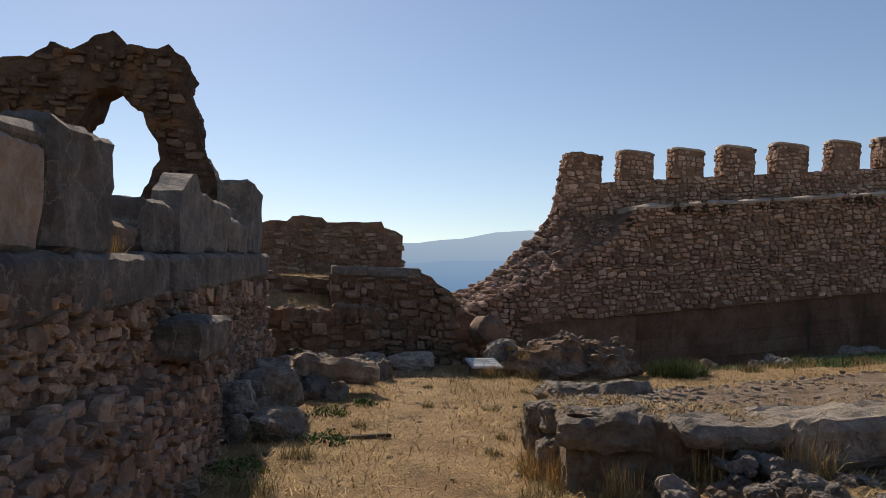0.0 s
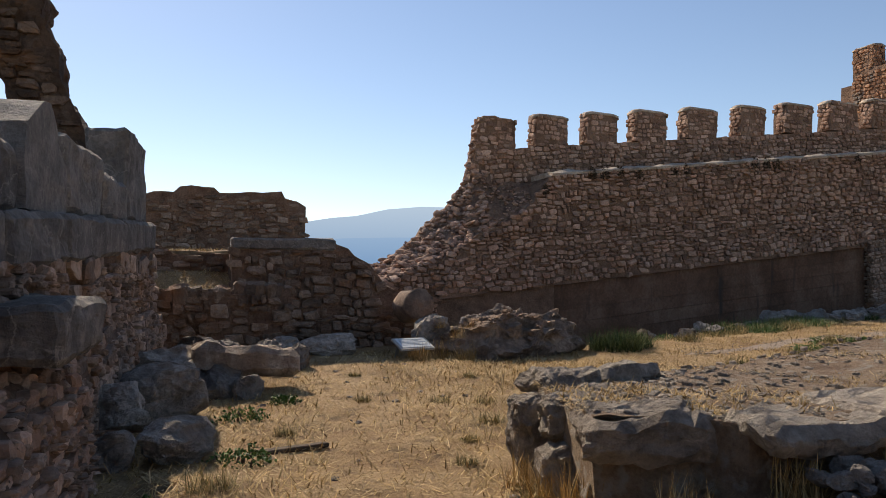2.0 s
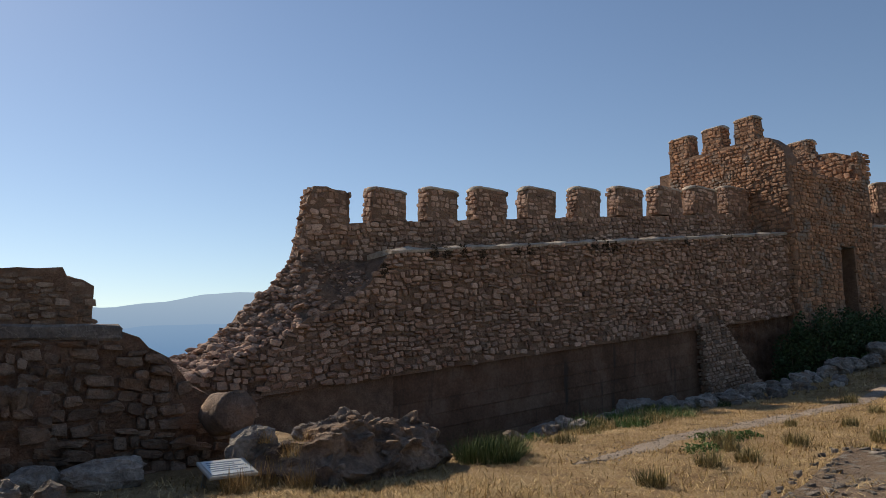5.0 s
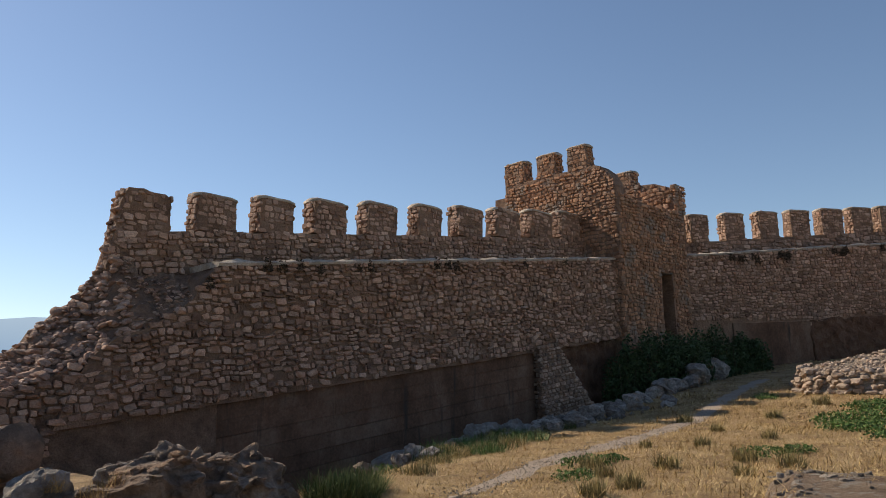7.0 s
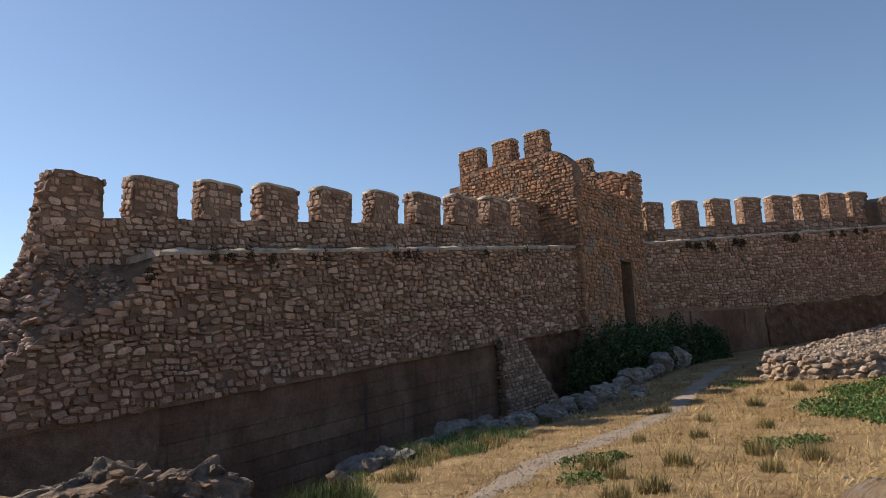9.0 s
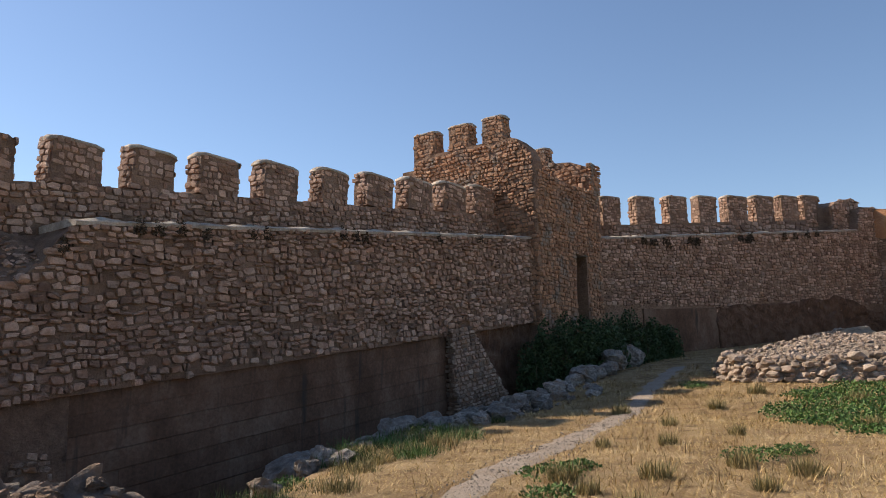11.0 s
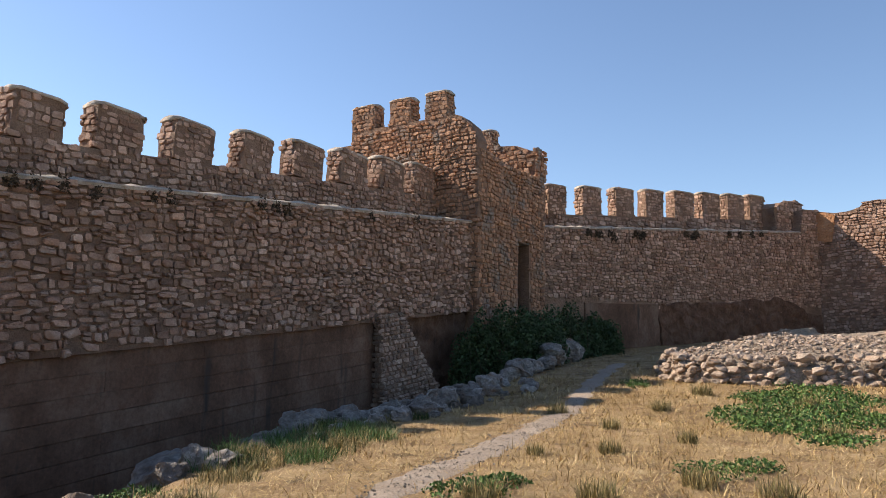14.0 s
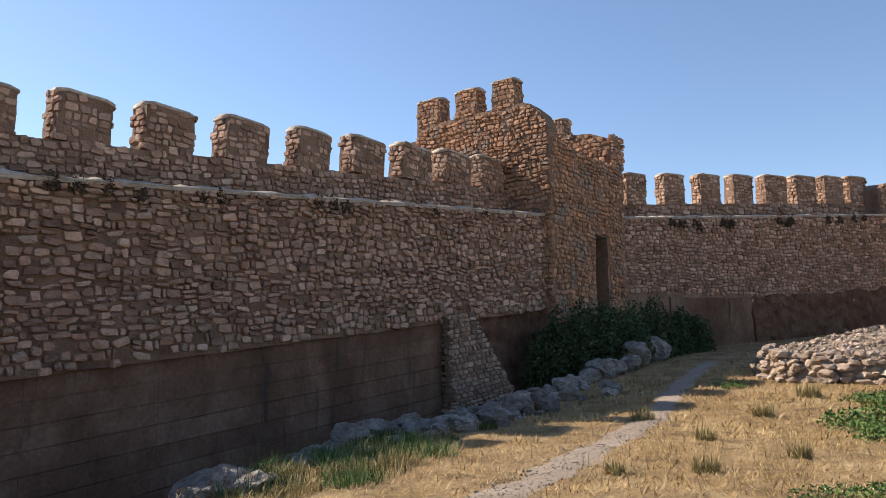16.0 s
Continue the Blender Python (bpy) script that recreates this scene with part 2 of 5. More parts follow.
def rock_mesh(name, seed, mat, detail=4, sharp=0.35):
    """An angular boulder about one metre across, its base near z = -0.35."""
    bm = bmesh.new()
    bmesh.ops.create_icosphere(bm, subdivisions=detail, radius=0.5)
    r = random.Random(seed)
    planes = []
    for _ in range(14):
        d = Vector((r.gauss(0, 1), r.gauss(0, 1), r.gauss(0, 0.8))).normalized()
        planes.append((d, r.uniform(0.26, 0.42)))
    for v in bm.verts:
        for d, h in planes:
            over = v.co.dot(d) - h
            if over > 0:
                v.co -= d * over * (1 - sharp * 0.2)
        p = v.co * 2.0 + Vector((seed * 3.1, seed, -seed))
        v.co += 0.08 * noise.noise_vector(p) + 0.065 * noise.noise_vector(p * 2.9) + 0.03 * noise.noise_vector(p * 6.1)
        out = v.co.normalized()
        v.co -= out * (0.05 * max(0.0, 0.25 - abs(noise.noise(p * 2.2))) * 4 * 0.5 + 0.02 * abs(noise.noise(p * 6.0)) + 0.012 * noise.noise(p * 13.0))
    me = bpy.data.meshes.new(name)
    bm.to_mesh(me)
    bm.free()
    me.materials.append(mat)
    return me


# unit wall stones: x and z from -0.5 to 0.5, front towards -y at depth 1
def stone_shape(seed):
    r = random.Random(seed)
    k = 8
    corner = []
    for sx, sz, first in ((-1, -1, 0), (1, -1, 1), (1, 1, 0), (-1, 1, 1)):
        kx, kz = r.choice((0.04, 0.1, 0.17, 0.28)), r.choice((0.05, 0.12, 0.2, 0.3))
        jx, jz = r.uniform(-0.13, 0.04), r.uniform(-0.15, 0.04)
        p1 = (sx * (0.5 + jx), sz * (0.5 + jz - kz))
        p2 = (sx * (0.5 + jx - kx), sz * (0.5 + jz))
        corner += [p1, p2] if first == 0 else [p2, p1]
    vs = [(x, 0.6, z) for x, z in corner]
    vs += [(x * 1.0, -0.62 - r.uniform(0, 0.25), z * 1.0) for x, z in corner]
    vs += [(x * 0.91, -0.92 - r.uniform(-0.25, 0.3), z * 0.88) for x, z in corner]
    vs += [(r.uniform(-0.1, 0.1), -1.0 - r.uniform(-0.05, 0.2), r.uniform(-0.1, 0.1))]
    fs = []
    for a in (0, 8):
        for i in range(k):
            j = (i + 1) % k
            fs.append((a + i, a + j, a + 8 + j, a + 8 + i))
    fs += [(16 + i, 16 + (i + 1) % k, 24) for i in range(k)]
    return np.array(vs), fs


SHAPES = [stone_shape(i) for i in range(28)]
STONE_MESHES = {}


def stone_mesh(i, mat):
    key = (i, mat.name)
    if key not in STONE_MESHES:
        STONE_MESHES[key] = mesh_from("stone", SHAPES[i][0], SHAPES[i][1], mat)
    return STONE_MESHES[key]


def masonry(parent, origin, along, u0, u1, v0, v1, inside, mat, near=None, count=0, size=(0.24, 0.5, 0.17, 0.29), shear=0.0, seed=1, depth=0.055, gap=0.022, skip=0.035, wob=0.03):
    """Rubble stones over a wall face: origin + u * along + v up; outward is to the right of along. inside(u, v) keeps a stone.
    The count stones nearest to u, v = near become stones of their own, the rest one mesh."""
    r = random.Random(seed)
    along = Vector(along).normalized()
    out = Vector((along.y, -along.x, 0))
    cells = []
    v = v0
    while v < v1:
        h = r.uniform(size[2], size[3])
        u = u0 - r.uniform(0, size[1])
        while u < u1:
            w = r.uniform(size[0], size[1]) * (1.0 if r.random() > 0.25 else 0.55)
            if r.random() < 0.16 and h > 0.2:
                f = r.uniform(0.4, 0.6)
                cells.append((u + w / 2, v + h * f / 2, w, h * f))
                cells.append((u + w / 2, v + h * (1 + f) / 2, w, h * (1 - f)))
            else:
                cells.append((u + w / 2, v + h / 2, w, h))
            u += w
        v += h
    rows = []
    for u, v, w, h in cells:
        vv = v + wob * math.sin(u * 1.9 + seed) * 1.3 + wob * math.sin(u * 5.3 + v * 2.0) + shear * u
        if not inside(u, vv) or r.random() < skip:
            continue
        p = Vector(origin) + along * u + Vector((0, 0, vv))
        m = Matrix((( along.x, -out.x, 0, p.x), (along.y, -out.y, 0, p.y), (0, 0, 1, p.z), (0, 0, 0, 1)))
        turn = math.atan(shear) + r.gauss(0, 0.1)
        m = m @ Matrix.Rotation(-turn, 4, "Y") @ Matrix.Diagonal((max(0.07, w - gap * r.uniform(0.5, 1.5)), depth * r.uniform(0.5, 1.5), max(0.06, h - gap * r.uniform(0.5, 1.5)), 1))
        rows.append((u, vv, m, r.randrange(len(SHAPES))))
    if near is not None:
        rows.sort(key=lambda q: (q[0] - near[0]) ** 2 + (q[1] - near[1]) ** 2)
    for u, vv, m, i in rows[:count]:
        child("stone", stone_mesh(i, mat), parent, m)
    rest = rows[count:]
    if rest:
        join_shapes("stonework", [(SHAPES[i], m) for _, _, m, i in rest], mat, parent)


# rounded field stones for walls passed close by
def field_stone(seed, n=6):
    r = random.Random(seed)
    e1, e2 = r.uniform(5.0, 12.0), r.uniform(5.0, 12.0)
    cut = [(r.uniform(0, 6.28), r.uniform(0.38, 0.5)) for _ in range(5)]
    vs, fs = [], []
    for j in range(n):
        for i in range(n):
            a, b = 2 * i / (n - 1) - 1, 2 * j / (n - 1) - 1
            k = (abs(a) ** e1 + abs(b) ** e2) ** (1 / 4.0) if a or b else 1.0
            edge = max(abs(a), abs(b))
            sc = 0.5 * (1.0 if k <= 1 else 1 / k ** 0.35)
            x, z = a * sc, b * sc
            for ang, d in cut:
                over = x * math.cos(ang) + z * math.sin(ang) - d
                if over > 0:
                    x, z = x - over * math.cos(ang), z - over * math.sin(ang)
            h = 1.0 - 0.3 * edge ** 8 + 0.34 * noise.noise((x * 2.3, z * 2.3, seed * 2.7)) + 0.16 * noise.noise((x * 8.0, z * 8.0, seed))
            vs.append((x, -h, z))
    ring = [i for i in range(n)] + [j * n + n - 1 for j in range(1, n)] + [(n - 1) * n + i for i in range(n - 2, -1, -1)] + [j * n for j in range(n - 2, 0, -1)]
    for j in range(n - 1):
        for i in range(n - 1):
            q = j * n + i
            fs.append((q, q + 1, q + n + 1, q + n))
    for q in ring:
        vs.append((vs[q][0] * 0.96, 0.9, vs[q][2] * 0.96))
    m = len(ring)
    for i in range(m):
        j = (i + 1) % m
        fs.append((ring[j], ring[i], n * n + i, n * n + j))
    return np.array(vs), fs


FIELD = [field_stone(i) for i in range(24)]


def join_shapes(name, items, mat, parent, kind="stuff", label=""):
    verts, faces, base = [], [], 0
    for (vs, fs), m in items:
        a = np.array(m)
        verts.append(vs @ a[:3, :3].T + a[:3, 3])
        faces += [tuple(base + k for k in f) for f in fs]
        base += len(vs)
    ob = child(name, mesh_from(name, np.concatenate(verts), faces, mat), parent)
    tagged(ob, kind=kind, label=label)
    return ob


def in_poly(poly):
    def test(u, v):
        c = False
        j = len(poly) - 1
        for i in range(len(poly)):
            (xi, zi), (xj, zj) = poly[i], poly[j]
            if (zi > v) != (zj > v) and u < (xj - xi) * (v - zi) / (zj - zi) + xi:
                c = not c
            j = i
        return c
    return test


def ease(x, a, b):
    t = np.clip((x - a) / (b - a), 0, 1)
    return t * t * (3 - 2 * t)


# ---- ground ----
def ground_z(x, y):
    x, y = np.asarray(x, float), np.asarray(y, float)
    z = 0.085 * ease(x, 6, 19.4) + 0.075 * np.maximum(0, x - 19.4) * ease(-x, -60, -50)
    edge = np.interp(x, [5, 6.3, 9, 12, 15, 19, 24, 28, 40], [13.6, 13.9, 15.2, 17.4, 18.2, 18.9, 19.4, 20.0, 24])
    depth = np.interp(x, [6.0, 7.2, 12, 18, 24, 28, 32], [0.0, 1.6, 1.9, 1.7, 1.3, 0.8, 0.2])
    z = z - depth * ease(y, edge - 0.4, edge + 2.2)
    lip_y = np.interp(x, [5, 9, 12, 15, 19, 24, 28], [13.2, 13.7, 14.7, 15.9, 17.5, 19.2, 20.0])
    z = z - 0.1 * ease(y, lip_y, lip_y + 2.2) * ease(x, 6.5, 9.0) * ease(-x, -27, -22)
    z = z + 1.25 * ease(y, 15.3, 15.9) * ease(-x, -3.6, -2.8) * ease(x, -3, -1)
    z = z + 1.4 * ease(-x, 1.5, 2.1) * ease(y, 1, 2.5) * ease(-y, -30, -22)
    z = z + 0.3 * np.exp(-(((x - 4.0) / 1.6) ** 2) ** 2 - (((y - 4.5) / 0.8) ** 2) ** 2)
    z = z + 0.03 * np.sin(x * 1.3 + 0.4 * y) * np.sin(y * 1.1) + 0.015 * np.sin(x * 3.7 + y) * np.sin(y * 2.9 - x)
    z = z - 7.0 * ease(y, 25.5, 34) - 7 * ease(x, 58, 68) - 5 * ease(-x, 8, 20)
    return z


def gz(x, y):
    return float(ground_z(x, y))


xs = np.concatenate([np.arange(-26, -4, 1.0), np.arange(-4, 24, 0.2), np.arange(24, 72.1, 0.8)])
ys = np.concatenate([np.arange(-26, -2, 1.0), np.arange(-2, 24, 0.2), np.arange(24, 44.1, 0.8)])
gx, gy = np.meshgrid(xs, ys)
gzz = ground_z(gx, gy)
nx_, ny_ = len(xs), len(ys)
gv = np.stack([gx.ravel(), gy.ravel(), gzz.ravel()], 1)
idx = np.arange(nx_ * ny_).reshape(ny_, nx_)
gf = np.stack([idx[:-1, :-1].ravel(), idx[:-1, 1:].ravel(), idx[1:, 1:].ravel(), idx[1:, :-1].ravel()], 1).tolist()
# the hill falls away to the plain and on to the horizon
ring = list(idx[0, :]) + list(idx[1:, -1]) + list(idx[-1, -2::-1]) + list(idx[-2:0:-1, 0])
gv = gv.tolist()
prev = ring
for far, drop in ((60, -22), (180, -90), (700, -160), (4300, -170)):
    cur = []
    for q in ring:
        x, y = gv[q][0], gv[q][1]
        d = Vector((x - 22, y - 9)).normalized()
        cur.append(len(gv))
        gv.append([x + d.x * far, y + d.y * far, drop])
    for i in range(len(ring)):
        j = (i + 1) % len(ring)
        gf.append((prev[i], cur[i], cur[j], prev[j]))
    prev = cur
ground = new("ground", mesh_from("ground", gv, gf, M_GROUND, True))
tagged(ground, "dry trodden earth of the castle courtyard with straw", "ground", kind="structure")


def body(name, bm, mat, label, category, kind="structure"):
    return tagged(part(name, bm, mat), label, category, kind=kind)


# ---- the great curtain wall ----
FACE = 22.86


def ledge_z(x):
    return 4.33 + 0.0985 * (x - 10.56)


def foot_z(x):
    return 0.61 + 0.105 * (x - 7.9)


upper = [(6.85, 0.5), (7.2, 1.35), (7.55, 2.0), (8.1, 2.45), (8.8, 2.7), (9.35, 3.0), (9.9, 3.45), (10.25, 4.0), (10.6, ledge_z(10.6)), (29.2, ledge_z(29.2)), (29.2, foot_z(29.2)), (6.9, foot_z(6.9))]
bm = prism(upper, FACE, 24.36, 0.6)
rough_up(bm, 0.035, 1.5, 3)
curtain = body("wall_north", bm, M_MORTAR, "high curtain wall of tan rubble stone with lime mortar", "castle wall")
masonry(curtain, (0, FACE, 0), (1, 0, 0), 6.8, 29.0, -0.35, 3.55, lambda u, v: in_poly(upper)(u, v) and v < ledge_z(u) - 0.04 and v > foot_z(u) + 0.05 and not (abs(u - 14.9) < 0.15 and abs(v - 1.76) < 0.17), M_STONE, (13.5, 2.6), 300, shear=0.1, seed=3, size=(0.15, 0.4, 0.10, 0.215), depth=0.07, gap=0.026, skip=0.05, wob=0.045)
# lime bed along the wall walk's edge, its front lip worn round
def lip(x0, x1, zf, y0, y1, seed, m=None, parent=None):
    bm = bmesh.new()
    prof = ((-0.05, -0.07), (-0.075, 0.0), (-0.04, 0.045), (0.06, 0.10), (0.2, 0.145), (0.4, 0.15), (y1 - y0, 0.13), (y1 - y0, -0.1))
    n = int((x1 - x0) / 0.16)
    cols = []
    for i in range(n + 1):
        x = x0 + (x1 - x0) * i / n
        worn = 0.6 + 0.55 * noise.noise((x * 1.3, seed, 0)) + 0.35 * noise.noise((x * 4.1, seed, 3))
        cols.append([bm.verts.new((x, y0 + y + 0.03 * noise.noise((x * 3, k, seed)), zf(x) + z * (max(0.15, worn) if z > 0 else 1.0) + 0.015 * noise.noise((x * 6, k * 2, seed)))) for k, (y, z) in enumerate(prof)])
    for p, q in zip(cols, cols[1:]):
        for j in range(len(prof) - 1):
            bm.faces.new((p[j], q[j], q[j + 1], p[j + 1]))
    bm.faces.new(cols[0])
    bm.faces.new(cols[-1][::-1])
    bmesh.ops.recalc_face_normals(bm, faces=bm.faces[:])
    return part("wall_walk", bm, M_CAP, parent, "pale lime paving along the wall walk")


lip(10.5, 29.0, ledge_z, FACE, 24.34, 9, parent=curtain)
# rendered base under the masonry
base = [(6.7, -2.6), (24.2, -2.4), (24.2, foot_z(24.2)), (6.7, foot_z(6.7))]
bm = prism(base, FACE + 0.16, 24.3, 0.7)
rough_up(bm, 0.03, 0.7, 5)
wall_base = body("wall_base", bm, M_CEMENT, "stained grey-brown cement render at the wall's base", "castle wall")
pr = random.Random(4)
for i in range(7):
    x0, x1 = 6.75 + i * 2.48, 6.75 + (i + 1) * 2.48 - 0.004
    for j in range(9):
        t0, t1 = j * 0.41, (j + 1) * 0.41 - 0.014
        o = [(x0, foot_z(x0) - t1), (x1, foot_z(x1) - t1), (x1, foot_z(x1) - t0), (x0, foot_z(x0) - t0)]
        d = 0.026 + 0.007 * ((j * 5) % 4) + pr.uniform(0.0, 0.004)
        bm = prism(o, FACE + 0.16 - d, FACE + 0.3, 0.5)
        rough_up(bm, 0.006, 2.0, i + j)
        part("render_panel", bm, M_CEMENT, wall_base)
patch_poly = [(9.55, -0.95), (10.25, -0.95), (10.35, -0.4), (10.05, -0.12), (9.7, -0.2), (9.5, -0.6)]
masonry(wall_base, (0, FACE + 0.12, 0), (1, 0, 0), 9.4, 10.4, -1.0, -0.1, in_poly(patch_poly), M_DARKSTONE, (10, -0.5), 30, seed=61, size=(0.14, 0.3, 0.09, 0.17), depth=0.06)
bank = [(24.0, -1.5), (36.0, -0.5), (36.0, 3.6), (29.3, 3.1), (24.0, foot_z(24.0))]
bm = prism(bank, FACE + 0.28, 24.3, 0.3)
rough_up(bm, 0.16, 0.9, 8)
rough_up(bm, 0.06, 4.0, 5)
body("rock_bank", bm, M_REDEARTH, "red-brown rock and earth under the masonry", "bank")

# parapet with merlons
SILL = lambda x: 5.31 + 0.1 * (x - 9.96)
para = [(8.3, 3.4), (8.35, 4.3), (8.5, 5.0), (8.55, SILL(8.55)), (29.0, SILL(29.0)), (29.0, 4.0), (10, 3.4)]
bm = prism(para, 24.36, 24.96, 0.6)
rough_up(bm, 0.03, 1.6, 4)
parapet = body("parapet_north", bm, M_MORTAR, "stone parapet with square merlons along the wall walk", "parapet")
masonry(parapet, (0, 24.36, 0), (1, 0, 0), 8.2, 28.8, 2.9, 4.5, lambda u, v: in_poly(para)(u, v) and v < SILL(u) - 0.05 and v > ledge_z(u) - 1.6 * (u < 10.4) - 0.1, M_STONE, (13, 5.2), 120, shear=0.1, seed=5, size=(0.16, 0.36, 0.12, 0.21))


def merlon(x0, x1, z0, top, y0=24.36, thick=0.6, along=None, lean=-0.05, label="weathered stone merlon with a rounded lime cap", seed=1, mat=M_STONE, ridge=0.09, ruined=False, count=24, group="merlons on the curtain wall"):
    """A merlon that stands on the parapet: rubble body and a low ridged cap. Local x runs along the wall."""
    r = random.Random(seed)
    w = x1 - x0
    h = top - z0
    thing = new("merlon")
    wob = lambda: r.uniform(-0.03, 0.03)
    shape = [(-w / 2, 0), (w / 2, 0), (w / 2 + wob(), h * 0.5), (w / 2 + wob() - 0.01, h - 0.06), (w / 2 - 0.05, h), (-w / 2 + 0.05, h - 0.01), (-w / 2 + 0.01 + wob(), h - 0.08), (-w / 2 + wob(), h * 0.5)]
    if ruined:
        shape = [(-w / 2 - 0.25, -0.5), (w / 2, -0.1), (w / 2, h - 0.12), (w / 2 - 0.14, h - 0.02), (0.1, h - 0.02), (-0.1, h + 0.06), (-w / 2 + 0.1, h + 0.03), (-w / 2 - 0.08, h * 0.62), (-w / 2 - 0.12, h * 0.3)]
    bm = prism(shape, 0, thick, 0.3)
    rough_up(bm, 0.025, 2.2, seed)
    part("body", bm, M_MORTAR, thing)
    body_poly = in_poly(shape)
    masonry(thing, (0, 0, 0), (1, 0, 0), -w / 2 - 0.2, w / 2 + 0.1, -0.45 if ruined else 0.0, h, lambda u, v: body_poly(u - 0.06, v) and body_poly(u + 0.06, v) and v < h - 0.03, mat, (0, 0), count, seed=seed + 40, size=(0.15, 0.36, 0.1, 0.2), depth=0.026, skip=0.12)
    masonry(thing, (w / 2, 0, 0), (0, 1, 0), 0, thick, 0.02, h - 0.12, lambda u, v: 0.05 < u < thick - 0.05, mat, (0, 0), 8, seed=seed + 90, size=(0.17, 0.34, 0.12, 0.2), depth=0.035)
    masonry(thing, (-w / 2, thick, 0), (0, -1, 0), 0, thick, 0.02, h - 0.12, lambda u, v: 0.05 < u < thick - 0.05, mat, (0, 0), 8, seed=seed + 70, size=(0.17, 0.34, 0.12, 0.2), depth=0.035)
    if not ruined:
        bm = bmesh.new()
        prof = [(-0.02, -0.05), (-0.01, 0.02), (thick * 0.28, ridge * 0.85), (thick * 0.5, ridge), (thick * 0.74, ridge * 0.8), (thick + 0.01, 0.02), (thick + 0.02, -0.05)]
        n = 7
        rows = [[bm.verts.new((-w / 2 - 0.02 + (w + 0.04) * i / (n - 1), y, h + z - (0.05 if i in (0, n - 1) else 0))) for y, z in prof] for i in range(n)]
        for a, b in zip(rows, rows[1:]):
            for j in range(len(prof) - 1):
                bm.faces.new((a[j], b[j], b[j + 1], a[j + 1]))
            bm.faces.new((a[-1], b[-1], b[0], a[0]))
        bm.faces.new(rows[0][::-1])
        bm.faces.new(rows[-1])
        bmesh.ops.recalc_face_normals(bm, faces=bm.faces[:])
        rough_up(bm, 0.012, 3.0, seed + 3)
        part("cap", bm, M_CAP, thing, "pale lime-mortar cap", True)
    base_m = pose((x0 + x1) / 2, y0, z0) if along is None else along
    thing.matrix_world = base_m @ Matrix.Rotation(-math.radians(lean * 57), 4, "Y") if lean else base_m
    return tagged(thing, label, "merlon", group)


TOP = lambda x: 6.46 + 0.106 * (x - 11.0)
MER = [(10.66, 11.8), (12.58, 13.7), (14.45, 15.63), (16.54, 17.75), (18.8, 19.86), (20.8, 22.05), (22.9, 24.24), (25.0, 26.35), (27.05, 28.4)]
merlon(8.72, 9.93, SILL(9.3), 6.28, ruined=True, seed=11, lean=0.0, label="crumbling end merlon with a broken top", count=30)
for i, (a, b) in enumerate(MER):
    xm = (a + b) / 2
    merlon(a, b, SILL(xm) - 0.03, TOP(xm) - 0.03, seed=20 + i)

# the broken end of the wall: a slope of loose rubble
slope = [(4.0, -0.5), (4.2, 1.2), (5.5, 1.6), (6.3, 2.1), (7.0, 2.8), (7.7, 3.4), (8.3, 4.2), (8.5, 5.0), (9.6, 4.5), (10.6, 4.3), (10.6, -0.5)]
slope2 = [(4.6, -1.2), (4.7, 0.7), (5.6, 1.2), (6.6, 1.6), (7.4, 1.95), (8.2, 2.5), (9.2, 2.95), (9.9, 3.4), (10.3, 3.8), (10.5, 3.9), (10.5, -1.2)]


def slope_line(poly, x):
    return float(np.interp(x, [p[0] for p in poly], [p[1] for p in poly]))


def slope_z(x, f):
    """Height of the collapsed end; f from 0 at the wall's face to 1 at the parapet."""
    za = slope_line(slope2[1:-1], x)
    zb = slope_line(slope[1:8], min(x, 8.45)) if x < 9.0 else 4.35
    g = max(0.0, min(1.0, f))
    return za + (zb - za) * (g ** 1.3 if x < 8 else g)


bm = bmesh.new()
cols = []
for i in range(40):
    x = 4.3 + 6.3 * i / 39
    col = [bm.verts.new((x, 22.96, -1.4))]
    for j in range(10):
        f = j / 9
        z = slope_z(x, f) + 0.16 * noise.noise((x * 2.1, f * 3.5, 1.0)) + 0.09 * noise.noise((x * 5, f * 9, 4.0)) - 0.06
        col.append(bm.verts.new((x + 0.05 * noise.noise((x * 4, f * 7, 9)), 22.97 + 1.6 * f, z)))
    col.append(bm.verts.new((x, 24.9, col[-1].co.z)))
    col.append(bm.verts.new((x, 25.0, -1.4)))
    cols.append(col)
for a, b in zip(cols, cols[1:]):
    for j in range(len(a) - 1):
        bm.faces.new((a[j], b[j], b[j + 1], a[j + 1]))
bm.faces.new(cols[0])
bmesh.ops.recalc_face_normals(bm, faces=bm.faces[:])
wall_end = body("wall_end", bm, M_DARKMORTAR, "collapsed end of the curtain wall with loose rubble", "ruin")
masonry(wall_end, (0, 22.96, 0), (1, 0, 0), 4.5, 9.6, -1.1, 3.2, lambda u, v: v < slope_line(slope2[1:-1], u) - 0.05 and v > foot_z(u) - 0.5 * (u < 6.8) and not in_poly(upper)(u, v + 0.05), M_STONE, (7, 1), 60, seed=71, size=(0.15, 0.4, 0.1, 0.22), depth=0.08, skip=0.1, wob=0.06)
RUB = [rock_mesh("rubble_stone", 60 + i, M_STONE, 2) for i in range(8)]
r_ = random.Random(5)
RUBV = [(np.array([v.co[:] for v in me.vertices]), [tuple(p.vertices) for p in me.polygons]) for me in RUB]
rest_ = []
